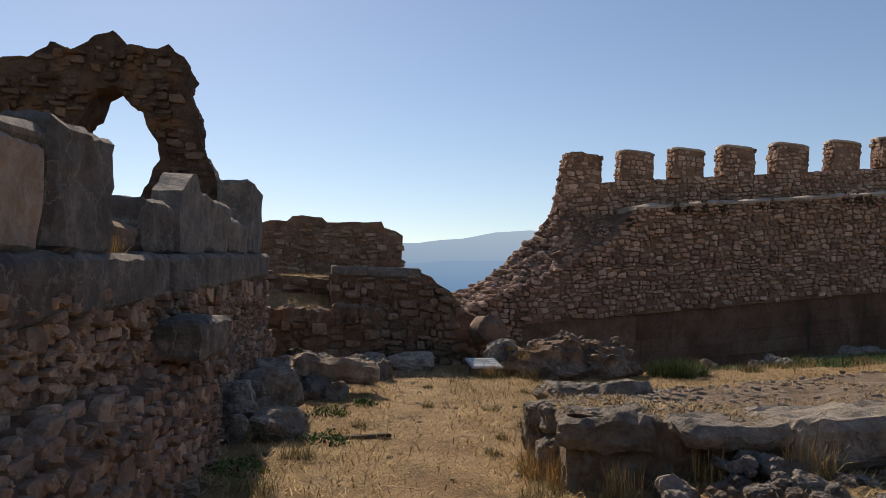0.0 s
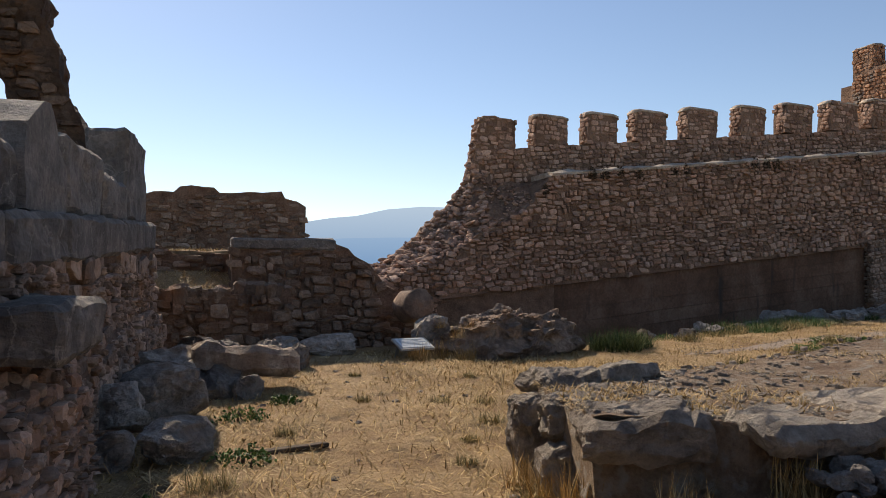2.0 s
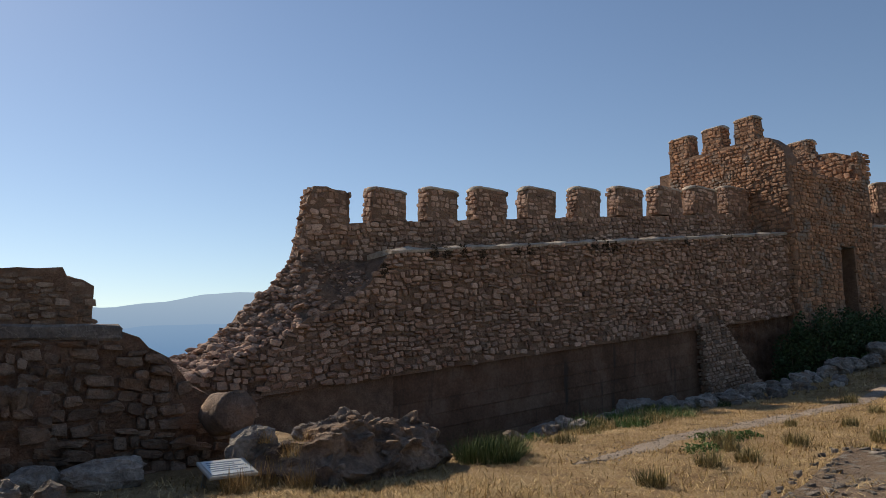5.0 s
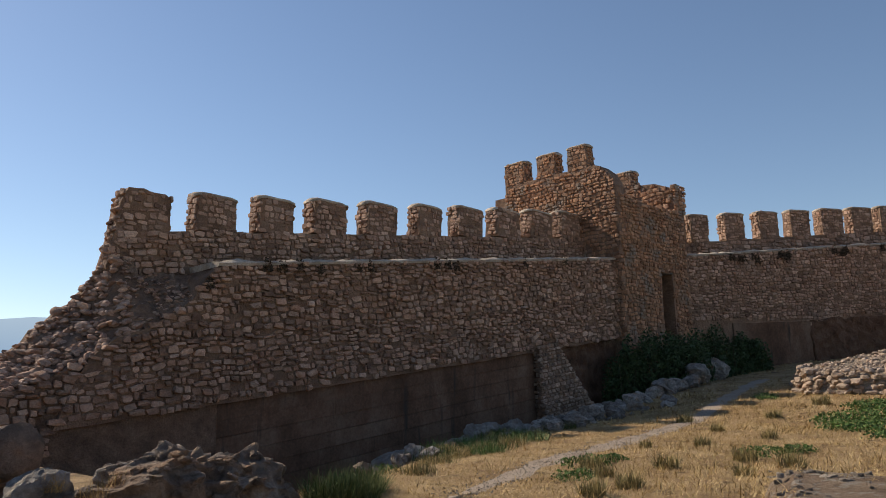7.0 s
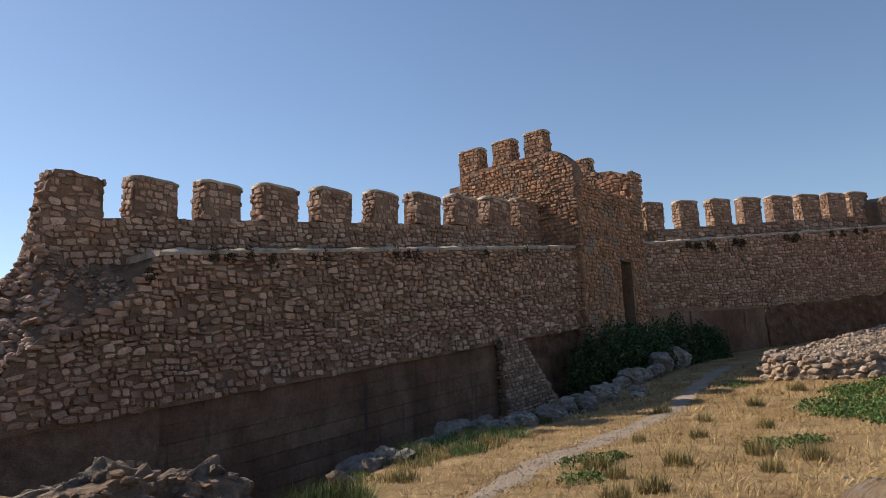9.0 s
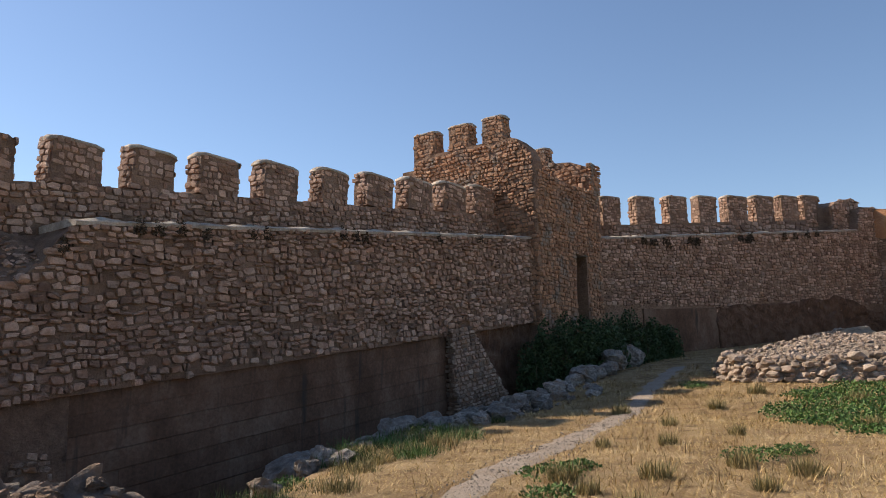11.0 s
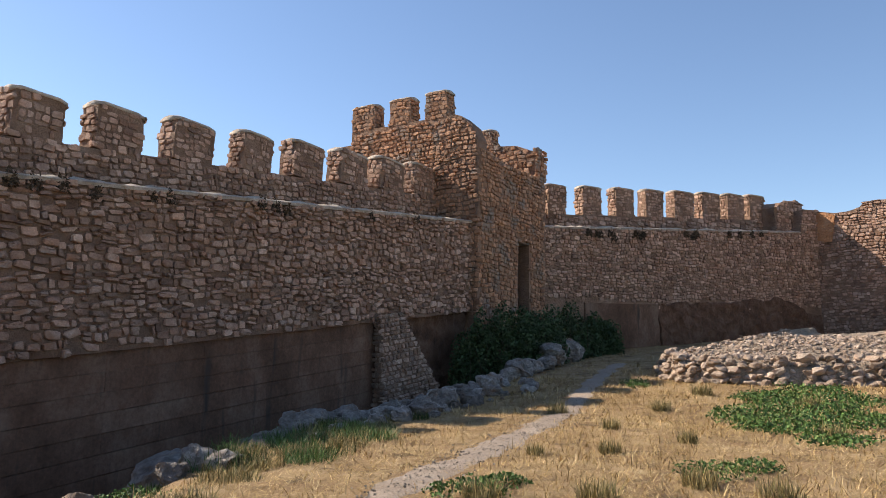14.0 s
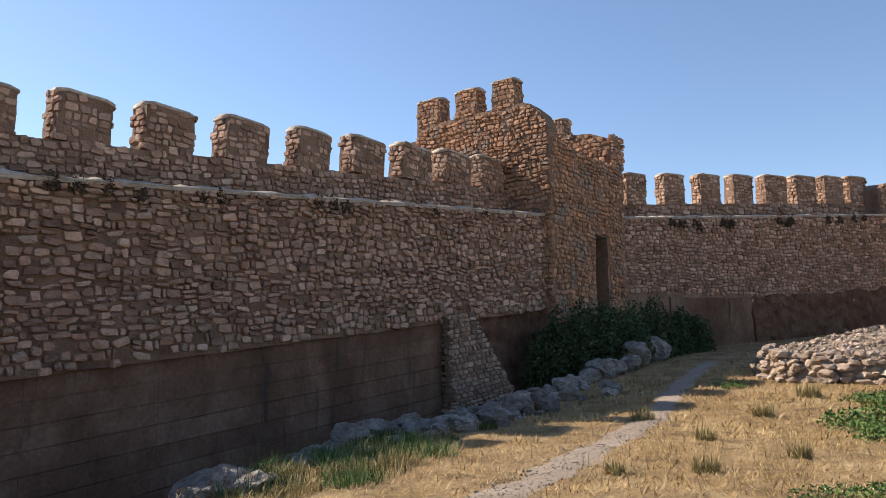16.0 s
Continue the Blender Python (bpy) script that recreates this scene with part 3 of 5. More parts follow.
for k in range(950):
    x = r_.uniform(4.4, 10.0)
    f = r_.uniform(-0.02, 1.05)
    s = r_.uniform(0.09, 0.28) * (1.0 if r_.random() < 0.85 else 1.5)
    if x > 8.6:
        s *= 0.55
    m = pose(x, 22.98 + 1.6 * f, slope_z(x, f) - 0.02, r_.uniform(-25, 25), r_.uniform(-25, 25), r_.uniform(0, 360)) @ Matrix.Diagonal((s * 1.25, s, s * 0.62, 1))
    if k < 280:
        child("rubble_stone", RUB[k % 8], wall_end, m)
    else:
        rest_.append(((RUBV[k % 8]), m))
for k in range(70):
    z = 3.5 + 2.75 * k / 69
    x = float(np.interp(z, [3.4, 4.3, 5.0, 5.7, 6.3], [8.34, 8.4, 8.52, 8.66, 8.84])) + r_.uniform(-0.06, 0.08)
    s = r_.uniform(0.12, 0.26)
    child("rubble_stone", RUB[k % 8], wall_end, pose(x, r_.uniform(24.42, 24.9), z, r_.uniform(-12, 12), r_.uniform(-12, 12), r_.uniform(0, 360)) @ Matrix.Diagonal((s * 1.4, s * 1.1, s * 0.7, 1)))
join_shapes("small_rubble", rest_, M_STONE, wall_end)

# buttress
bm = bmesh.new()
q = [(23.0, 22.9, 2.36), (24.2, 22.9, 2.5), (24.1, 22.72, 2.5), (23.0, 22.74, 2.36), (23.0, 22.9, -1.4), (26.7, 22.9, -0.9), (26.3, 22.2, -0.9), (23.0, 22.5, -1.4)]
vs = [bm.verts.new(p) for p in q]
for f in ((0, 1, 2, 3), (3, 2, 6, 7), (0, 3, 7, 4), (2, 1, 5, 6), (1, 0, 4, 5)):
    bm.faces.new([vs[i] for i in f])
bmesh.ops.recalc_face_normals(bm, faces=bm.faces[:])
bmesh.ops.subdivide_edges(bm, edges=bm.edges[:], cuts=6, use_grid_fill=True)
rough_up(bm, 0.06, 1.8, 4)
buttress = body("buttress", bm, M_MORTAR, "sloping rubble-stone buttress against the wall base", "buttress")


def quad_masonry(parent, a, b, c, d, mat, seed, size=(0.22, 0.44, 0.15, 0.26), depth=0.05, count=60):
    """Stones over the four-sided face a b (foot), c d (head, above b and a)."""
    r = random.Random(seed)
    a, b, c, d = (Vector(p) for p in (a, b, c, d))
    height = ((d - a).length + (c - b).length) / 2
    items, v = [], 0.0
    while v < height - 0.08:
        h = r.uniform(size[2], size[3])
        f = min(1, (v + h / 2) / height)
        l, rr = a.lerp(d, f), b.lerp(c, f)
        wide = (rr - l).length
        u = -r.uniform(0, 0.2)
        while u < wide - 0.06:
            w = r.uniform(size[0], size[1])
            p = l.lerp(rr, min(1, max(0, (u + w / 2) / max(wide, 0.01))))
            ax = (rr - l).normalized()
            up = (l.lerp(rr, 0.5) - a.lerp(b, 0.5)).normalized() if f > 0.05 else (d - a).normalized()
            nn = ax.cross(up).normalized()
            up = nn.cross(ax)
            m = Matrix((( ax.x, -nn.x, up.x, p.x), (ax.y, -nn.y, up.y, p.y), (ax.z, -nn.z, up.z, p.z), (0, 0, 0, 1)))
            m = m @ Matrix.Rotation(r.uniform(-0.12, 0.12), 4, "Y") @ Matrix.Diagonal((w - 0.03, depth * r.uniform(0.5, 1.5), h - 0.03, 1))
            items.append((SHAPES[r.randrange(28)], m))
            u += w
        v += h
    r.shuffle(items)
    for k, (sh, m) in enumerate(items[:count]):
        child("stone", stone_mesh(k % 28, mat), parent, m)
    if items[count:]:
        join_shapes("stonework", items[count:], mat, parent)


quad_masonry(buttress, (23.0, 22.5, -1.4), (26.3, 22.2, -0.9), (24.1, 22.72, 2.5), (23.0, 22.74, 2.36), M_DARKSTONE, 8, size=(0.14, 0.34, 0.1, 0.2))
quad_masonry(buttress, (26.3, 22.2, -0.9), (26.7, 22.9, -0.9), (24.2, 22.9, 2.5), (24.1, 22.72, 2.5), M_DARKSTONE, 10, size=(0.14, 0.3, 0.1, 0.2), count=20)
quad_masonry(buttress, (23.0, 22.9, -1.4), (23.0, 22.5, -1.4), (23.0, 22.74, 2.36), (23.0, 22.9, 2.36), M_RUIN, 9, size=(0.14, 0.3, 0.1, 0.2), count=20)

# ---- the wall tower ----
TX0, TX1, TY0, TY1 = 28.6, 34.5, 22.6, 28.6
tower = tagged(new("wall_tower"), "square stone wall tower with broken crenellated top", "tower", kind="structure")
DOOR = (31.92, 32.94, 2.75, 5.75)


def tower_wall(name, outline, y0, y1, m=None, cut=0.7):
    bm = prism(outline, y0, y1, cut)
    rough_up(bm, 0.035, 1.3, len(name))
    ob = part(name, bm, M_MORTAR, tower)
    if m is not None:
        ob.matrix_local = m
    return ob


front_l = [(TX0, 1.0), (DOOR[0], 1.0), (DOOR[0], DOOR[3]), (DOOR[1], DOOR[3]), (DOOR[1], 1.0), (TX1, 1.0), (TX1, 8.55), (33.4, 8.7), (31, 8.75), (29.3, 8.9), (TX0 + 0.1, 9.1)]
tf = tower_wall("front_wall", front_l, TY0, TY0 + 0.8)
masonry(tf, (0, TY0, 0), (1, 0, 0), TX0, TX1, 2.3, 9.2, lambda u, v: in_poly(front_l)(u - 0.1, v) and in_poly(front_l)(u + 0.1, v), M_TOWER, (31, 4.5), 150, seed=14, size=(0.16, 0.36, 0.12, 0.21))
# left flank, local x runs from the back to the front corner
flank = [(0, 2.5), (6.0, 2.5), (6.0, 9.25), (5.75, 9.8), (5.3, 10.2), (5.0, 10.3), (0, 10.35)]
fm = pose(TX0, TY1, 0, 0, 0, -90)
tl = tower_wall("side_wall", flank, 0, 0.7, fm @ Matrix.Diagonal((1, 1, 1, 1)))
masonry(tl, (0, 0, 0), (1, 0, 0), 5.68, 5.98, 2.7, 6.2, lambda u, v: True, M_TOWER, seed=18, size=(0.2, 0.32, 0.14, 0.26))
masonry(tl, (0, 0, 0), (1, 0, 0), 0.1, 5.95, 5.5, 10.2, lambda u, v: in_poly(flank)(u, v + 0.05), M_TOWER, (2, 8.5), 150, seed=15, size=(0.16, 0.36, 0.12, 0.21))
right = [(0, 2.5), (6.0, 2.5), (6.0, 9.9), (5.0, 10.3), (3.6, 10.5), (0, 10.5)]
tr = tower_wall("side_wall", right, 0, 0.7, pose(TX1 - 0.7, TY1, 0, 0, 0, -90))
masonry(tr, (0, 0, 0), (1, 0, 0), 0.1, 5.95, 8.0, 10.4, lambda u, v: in_poly(right)(u, v + 0.08), M_TOWER, (5, 9.5), 40, seed=16)
masonry(tr, (6.0, 0, 0), (0, 1, 0), 0, 0.7, 8.6, 9.9, lambda u, v: True, M_TOWER, seed=19)
tower_wall("back_wall", [(TX0, 2.5), (TX1, 2.5), (TX1, 9.6), (TX0, 9.8)], TY1, TY1 + 0.7)
tower_wall("floor_slab", [(TX0 + 0.3, 8.0), (TX1 - 0.3, 8.0), (TX1 - 0.3, 8.3), (TX0 + 0.3, 8.3)], TY0 + 0.7, TY1 + 0.1)
door_rec = bmesh.new()
bmesh.ops.create_cube(door_rec, size=1.0, matrix=Matrix.Translation((32.43, 23.75, 4.1)) @ Matrix.Diagonal((1.6, 0.12, 3.6, 1)))
part("inner_wall", door_rec, M_REDEARTH, tower)
bm = block(1.5, 0.5, 0.2, 0.03, 2)
ob = part("lintel", bm, M_ASHLAR, tower, "flat stone door lintel")
ob.matrix_local = pose(32.43, TY0 + 0.26, 5.73)
for i, (a, b) in enumerate(((0.0, 1.17), (1.91, 2.95), (3.65, 4.62))):
    merlon(0, b - a, 10.3, 11.38, along=fm @ pose((a + b) / 2, 0, 10.3), seed=50 + i, lean=0, mat=M_TOWER, group="merlons on the tower", label="sunlit stone merlon on the tower flank")
merlon(0, 1.2, 10.4, 11.25, along=pose(TX1 - 0.7, TY1, 0, 0, 0, -90) @ pose(3.2, 0, 10.4), seed=57, lean=0, mat=M_TOWER, group="merlons on the tower", label="stone merlon on the tower's far flank")

# ---- the far curtain wall, bending towards the corner ----
FD = Vector((0.89, -0.454, 0)).normalized()
FA = Vector((34.5, 22.95, 0))
fang = math.degrees(math.atan2(FD.y, FD.x))
FM = pose(FA.x, FA.y, 0, 0, 0, fang)
fl = lambda u: 6.78 + 0.0755 * u
far_poly = [(0, 0.5), (20.2, 1.2), (20.2, 9.6), (18.9, 9.5), (18.6, fl(18.6)), (0, fl(0))]
bm = prism(far_poly, 0, 2.0, 0.9)
rough_up(bm, 0.04, 1.1, 4)
far_wall = body("wall_east", bm, M_MORTAR, "far curtain wall of rubble stone with row of merlons", "castle wall")
far_wall.matrix_world = FM
masonry(far_wall, (0, 0, 0), (1, 0, 0), 0, 20, 2.6, 9.5, lambda u, v: in_poly(far_poly)(u, v + 0.05) and v > 3.75 + 0.3 * math.sin(u * 0.7) * (u > 7), M_STONE, (6, 6), 200, seed=21, shear=0.03, size=(0.17, 0.38, 0.12, 0.22))
lip(0.0, 18.5, fl, 0.0, 1.98, 19, parent=far_wall)
bm = prism([(2.6, 0.5), (7.2, 0.5), (7.2, 3.66), (2.6, 3.56)], -0.1, 0.4, 0.6)
rough_up(bm, 0.02, 1.0, 3)
part("render_patch", bm, M_CEMENT, far_wall, "grey cement repair")
bm = prism([(7.2, 0.2), (19.9, 0.8), (19.9, 3.6), (16, 4.3), (12, 4.0), (9, 3.8), (7.2, 3.6)], -0.16, 0.3, 0.25)
rough_up(bm, 0.2, 0.9, 13, 0.5)
rough_up(bm, 0.07, 4.0, 3)
part("rock_footing", bm, M_REDEARTH, far_wall, "rough red-brown rock footing")
fsill = lambda u: 7.9 + 0.078 * (u - 3.68)
fp = [(0, 6.5), (18.8, 7.8), (18.8, fsill(18.8)), (0, fsill(0))]
bm = prism(fp, 1.5, 2.1, 0.8)
rough_up(bm, 0.03, 1.5, 2)
fpar = part("parapet", bm, M_MORTAR, far_wall)
masonry(fpar, (0, 1.5, 0), (1, 0, 0), 0, 18.7, 6.7, 9.2, lambda u, v: in_poly(fp)(u, v + 0.06) and v > fl(u), M_STONE, seed=23, shear=0.0)
FTOP = lambda u: 9.27 + 0.081 * (u - 3.4)
for i, (a, b) in enumerate(((0.3, 1.3), (2.35, 3.45), (4.4, 5.55), (6.4, 7.55), (8.4, 9.75), (10.45, 11.75), (12.4, 13.65), (14.2, 15.4))):
    um = (a + b) / 2 * 1.015 + 1.48
    s = 1.5
    merlon(0, b - a + 0.08, fsill(um) - 0.03, FTOP(um) + 0.02, along=FM @ pose(um * 1.025, s, fsill(um) - 0.03), seed=80 + i, lean=0, ridge=0.08, count=12, group="merlons on the far wall", label="square stone merlon with a sunlit side")
# broken corner mass and the sunlit wall that returns towards the path
cor = [(17.3, 8.0), (19.8, 7.6), (19.8, 10.0), (19.2, 10.15), (18.5, 10.05), (17.9, 9.9), (17.3, 9.6)]
bm = prism(cor, 0.6, 2.2, 0.4)
rough_up(bm, 0.12, 1.2, 5)
corner = part("corner_mass", bm, M_MORTAR, far_wall)
masonry(corner, (0, 0.6, 0), (1, 0, 0), 17.3, 19.8, 7.8, 10, in_poly(cor), M_STONE, seed=27)

RD = Vector((-0.22, -1, 0)).normalized()
RM = pose(52.6, 14.3, 0, 0, 0, math.degrees(math.atan2(RD.y, RD.x)))
rp = [(-1.2, 0.5), (16, 0.5), (16, 9.2), (11, 9.5), (6, 9.55), (5.2, 9.45), (4.4, 9.7), (3.6, 9.85), (3.0, 9.8), (2.7, 9.5), (2.1, 9.35), (1.5, 9.3), (0.9, 9.45), (0.2, 9.6), (-0.4, 9.8), (-1.2, 9.9)]
bm = prism(rp, 0, 2.0, 0.7)
rough_up(bm, 0.06, 1.0, 8)
right_wall = body("wall_south", bm, M_MORTAR, "sunlit broken castle wall turning the corner", "castle wall")
right_wall.matrix_world = RM
masonry(right_wall, (0, 0, 0), (1, 0, 0), -1.2, 12, 2.5, 10.6, lambda u, v: in_poly(rp)(u, v + 0.05) and not (abs(u - 5.2) < 0.6 and abs(v - 6.4) < 0.3), M_STONE, (4, 7), 150, seed=29, size=(0.18, 0.42, 0.12, 0.23))
bm = prism([(-0.1, 7.9), (1.3, 7.7), (1.5, 9.2), (0.9, 9.4), (0.2, 9.5), (-0.2, 9.3)], -0.12, 0.4, 0.3)
rough_up(bm, 0.06, 1.5, 3)
part("red_core", bm, M_CORE, right_wall, "exposed orange core")
# pale broken pier in front of it
bm = prism([(4.4, 2.0), (9, 2.0), (9, 6.6), (6.4, 6.5), (5.6, 5.4), (5.0, 5.0), (4.6, 3.8), (5.0, 3.4)], -1.3, 0.2, 0.4)
rough_up(bm, 0.2, 1.1, 8)
part("broken_pier", bm, M_PALE, right_wall, "pale broken masonry pier")
# the place is closed behind and beside the camera by the same walls, unseen
for nm, o in (("wall_west", ((-9, -13), (-9, 2), (-8.2, 2), (-8.2, -13))), ("wall_rear", ((-9, -13), (56, -13), (56, -12.2), (-9, -12.2)))):
    bm = bmesh.new()
    lo = [bm.verts.new((x, y, -3)) for x, y in o]
    hi = [bm.verts.new((x, y, 3.5)) for x, y in o]
    bm.faces.new(lo)
    bm.faces.new(hi[::-1])
    for i in range(4):
        j = (i + 1) % 4
        bm.faces.new((lo[i], lo[j], hi[j], hi[i]))
    bmesh.ops.recalc_face_normals(bm, faces=bm.faces[:])
    body(nm, bm, M_MORTAR, "plain rubble castle wall", "castle wall")

# ---- the ruin beside the path ----
def face_x(y):
    return -1.2 + 0.078 * (y - 3.5)


def corn_z(y):
    return 1.58 + 0.045 * (y - 3.5)


ruin = tagged(new("ruined_wall"), "low ruined wall of dark rubble with a marble course", "wall", kind="structure")


def wm(y, off=0.0, z=0.0, rz=0.0):
    return pose(face_x(y) - off, y, z, 0, 0, 90 - 4.46 + rz)


bm = bmesh.new()
ys_ = np.linspace(-3, 12.6, 60)
rows_ = []
for y in ys_:
    row = []
    for k, (o, zz) in enumerate(((0.40, -0.5), (0.36, 0.25), (0.32, 0.62), (0.2, 0.78), (0.04, 0.86), (-0.02, 1.1), (0.0, None), (-1.2, None))):
        z = corn_z(y) - 0.33 if zz is None else zz
        keep = 1.0 - 0.6 * float(ease(y, 6.8, 7.6))
        row.append(bm.verts.new((face_x(y) + (o * keep if o > 0 else o), y, z)))
    rows_.append(row)
for a, b in zip(rows_, rows_[1:]):
    for j in range(7):
        bm.faces.new((a[j], a[j + 1], b[j + 1], b[j]))
bm.faces.new(rows_[-1])
bm.faces.new(rows_[0][::-1])
bmesh.ops.recalc_face_normals(bm, faces=bm.faces[:])
bmesh.ops.subdivide_edges(bm, edges=[e for e in bm.edges if e.calc_length() > 0.3], cuts=2, use_grid_fill=True)
for v in bm.verts:
    v.co.x -= 0.02
rough_up(bm, 0.025, 2.6, 6)
core = part("core", bm, M_DARKMORTAR, ruin)
def off_at(y, v):
    keep = 1.0 - 0.6 * float(ease(y, 6.8, 7.6))
    return keep * float(np.interp(v, [-0.5, 0.25, 0.62, 0.78, 0.86], [0.40, 0.36, 0.32, 0.2, 0.04])) - 0.0


FIELD_MESHES = {}


def ruin_stones(y0, y1, v0, v1, size, seed, count, skip, mat, depth=(0.045, 0.10), turn=0.1, sag=0.05):
    """Courses of field stones on the face of the ruined wall, following its set-back."""
    r = random.Random(seed)
    rows, v = [], v0
    while v < v1:
        h = r.uniform(size[2], size[3])
        y = y0 + r.uniform(-0.1, 0.0)
        while y < y1:
            w = r.uniform(size[0], size[1])
            parts_ = [(0.0, 1.0)] if r.random() > 0.22 or h < 0.11 else [(0.0, 0.5), (0.5, 0.5)]
            for f0, fh in parts_:
                if r.random() < skip:
                    continue
                yc, vc = y + w / 2, v + h * (f0 + fh / 2) + sag * math.sin(y * 2.1 + seed) + r.uniform(-0.015, 0.015)
                p = Vector((face_x(yc) + off_at(yc, vc) - 0.035 + r.uniform(-0.02, 0.02), yc, vc))
                ax = Vector((0.078, 1, 0)).normalized()
                nn = Vector((1, -0.078, 0.02)).normalized()
                up = ax.cross(nn) * -1
                m = Matrix(((ax.x, -nn.x, up.x, p.x), (ax.y, -nn.y, up.y, p.y), (ax.z, -nn.z, up.z, p.z), (0, 0, 0, 1)))
                m = m @ Matrix.Rotation(r.gauss(0, turn), 4, "Y") @ Matrix.Rotation(r.gauss(0, 0.02), 4, "X") @ Matrix.Rotation(r.gauss(0, 0.03), 4, "Z")
                rows.append((r.randrange(24), m @ Matrix.Diagonal((w - r.uniform(0.008, 0.025), r.uniform(*depth), h * fh - r.uniform(0.006, 0.02), 1))))
            y += w
        v += h
    r.shuffle(rows)
    for i, m in rows[:count]:
        key = (i, mat.name)
        if key not in FIELD_MESHES:
            FIELD_MESHES[key] = mesh_from("stone", FIELD[i][0], FIELD[i][1], mat)
        child("stone", FIELD_MESHES[key], ruin, m)
    if rows[count:]:
        join_shapes("stonework", [(FIELD[i], m) for i, m in rows[count:]], mat, ruin)


# coursed flat stones, then rough rubble, then what is left under the marble course
ruin_stones(4.6, 7.25, -0.1, 0.82, (0.13, 0.32, 0.11, 0.19), 3, 140, 0.03, M_STONE, (0.035, 0.055), 0.05, 0.02)
ruin_stones(-1.0, 4.6, -0.1, 0.82, (0.12, 0.36, 0.1, 0.24), 5, 60, 0.12, M_DARKSTONE, (0.025, 0.05), 0.1)
ruin_stones(-1.0, 7.3, 0.78, 1.3, (0.1, 0.32, 0.09, 0.2), 4, 70, 0.16, M_DARKSTONE, (0.025, 0.055), 0.12)
ruin_stones(7.3, 12.5, -0.1, 1.45, (0.14, 0.46, 0.10, 0.26), 6, 30, 0.1, M_DARKSTONE, (0.03, 0.06), 0.1)
ruin_stones(-1.0, 12.5, -0.08, 1.34, (0.05, 0.14, 0.04, 0.09), 13, 0, 0.5, M_DARKSTONE, (0.04, 0.08), 0.3)


def wall_block(name, y0, y1, z, h, deep, off, mat, label, seed, tilt=0.0, rough=0.035, bevel=0.04):
    bm = block(y1 - y0, deep, h, bevel, seed, rough, 9)
    rough_up(bm, 0.014, 8, seed, 0.6)
    ob = part(name, bm, mat, None)
    ob.matrix_world = wm((y0 + y1) / 2, off + deep / 2, z) @ pose(0, 0, 0, 0, tilt, 0)
    return tagged(ob, label, "stone block")


# marble string course
for i, (a, b) in enumerate(((0.2, 1.9), (1.92, 3.1), (3.12, 4.42), (4.45, 6.35), (6.38, 7.75), (7.78, 10.2), (10.23, 12.55))):
    ob = wall_block("course_block", a, b, corn_z((a + b) / 2) - 0.35, 0.35, 0.7, -0.05, M_ASHLAR, "long grey marble block of the string course", i * 3.3, tilt=-2.5, rough=0.03)
    tagged(ob, group="blocks of the marble course")
# upright slabs and masonry on the course
SL = "upright grey marble slab standing on the course"
wall_block("marble_slab", 4.2, 5.12, corn_z(4.6), 0.72, 0.3, 0.02, M_ASHLAR, "tall grey marble slab with cracked veined face", 31, tilt=-2)
wall_block("marble_slab", 3.45, 4.18, corn_z(3.8), 0.56, 0.3, 0.06, M_PALE, "pale worn stone slab set beside the tall one", 33, rough=0.03)
wall_block("marble_slab", 2.6, 3.4, corn_z(3.0), 0.54, 0.35, 0.1, M_DARKSTONE, "rough brown masonry between marble slabs", 36, rough=0.06, bevel=0.06)
wall_block("marble_slab", 2.4, 4.5, corn_z(3.4) + 0.53, 0.11, 0.4, 0.08, M_ASHLAR, "flat grey capping stone on the slabs", 38, tilt=-3, rough=0.03)
wall_block("marble_slab", 6.2, 7.05, corn_z(6.6), 0.44, 0.3, 0.12, M_ASHLAR, SL, 41)
wall_block("rubble_masonry", 5.2, 6.15, corn_z(5.7), 0.26, 0.5, 0.2, M_DARKSTONE, "low dark rubble between the slabs", 42, rough=0.08)
wall_block("marble_slab", 9.65, 10.9, corn_z(10.2), 0.42, 0.3, 0.05, M_ASHLAR, SL, 44)
wall_block("marble_slab", 8.25, 9.6, corn_z(8.9), 0.6, 0.32, 0.08, M_ASHLAR, SL, 46)
wall_block("marble_slab", 10.9, 12.3, corn_z(11.5), 1.02, 0.45, 0.06, M_ASHLAR, "tall dark marble slab at the wall's end", 48)
# the peaked slab
bm = prism([(-0.55, 0), (0.55, 0), (0.54, 0.36), (0.4, 0.5), (0.18, 0.66), (0.04, 0.78), (-0.1, 0.77), (-0.3, 0.66), (-0.5, 0.56)], -0.14, 0.14, 0.12)
rough_up(bm, 0.02, 3, 5)
ob = part("marble_slab", bm, M_ASHLAR)
ob.matrix_world = wm(7.65, 0.22, corn_z(7.6))
tagged(ob, "marble slab with a broken pointed top", "stone block")
bm = prism([(-0.9, 0), (1.2, 0), (1.0, 0.2), (0.4, 0.22), (-0.2, 0.26), (-0.8, 0.2)], -0.3, 0.3, 0.2)
rough_up(bm, 0.07, 2.5, 15)
ob = part("rubble_masonry", bm, M_DARKSTONE)
ob.matrix_world = wm(5.6, 0.9, corn_z(5.6) - 0.03)
tagged(ob, "low stub of dark rubble behind the slabs", "masonry")
# the projecting block
ob = wall_block("projecting_block", 5.9, 6.95, 0.9, 0.32, 0.75, -0.42, M_ASHLAR, "large stone block jutting out of the wall", 53, rough=0.03)

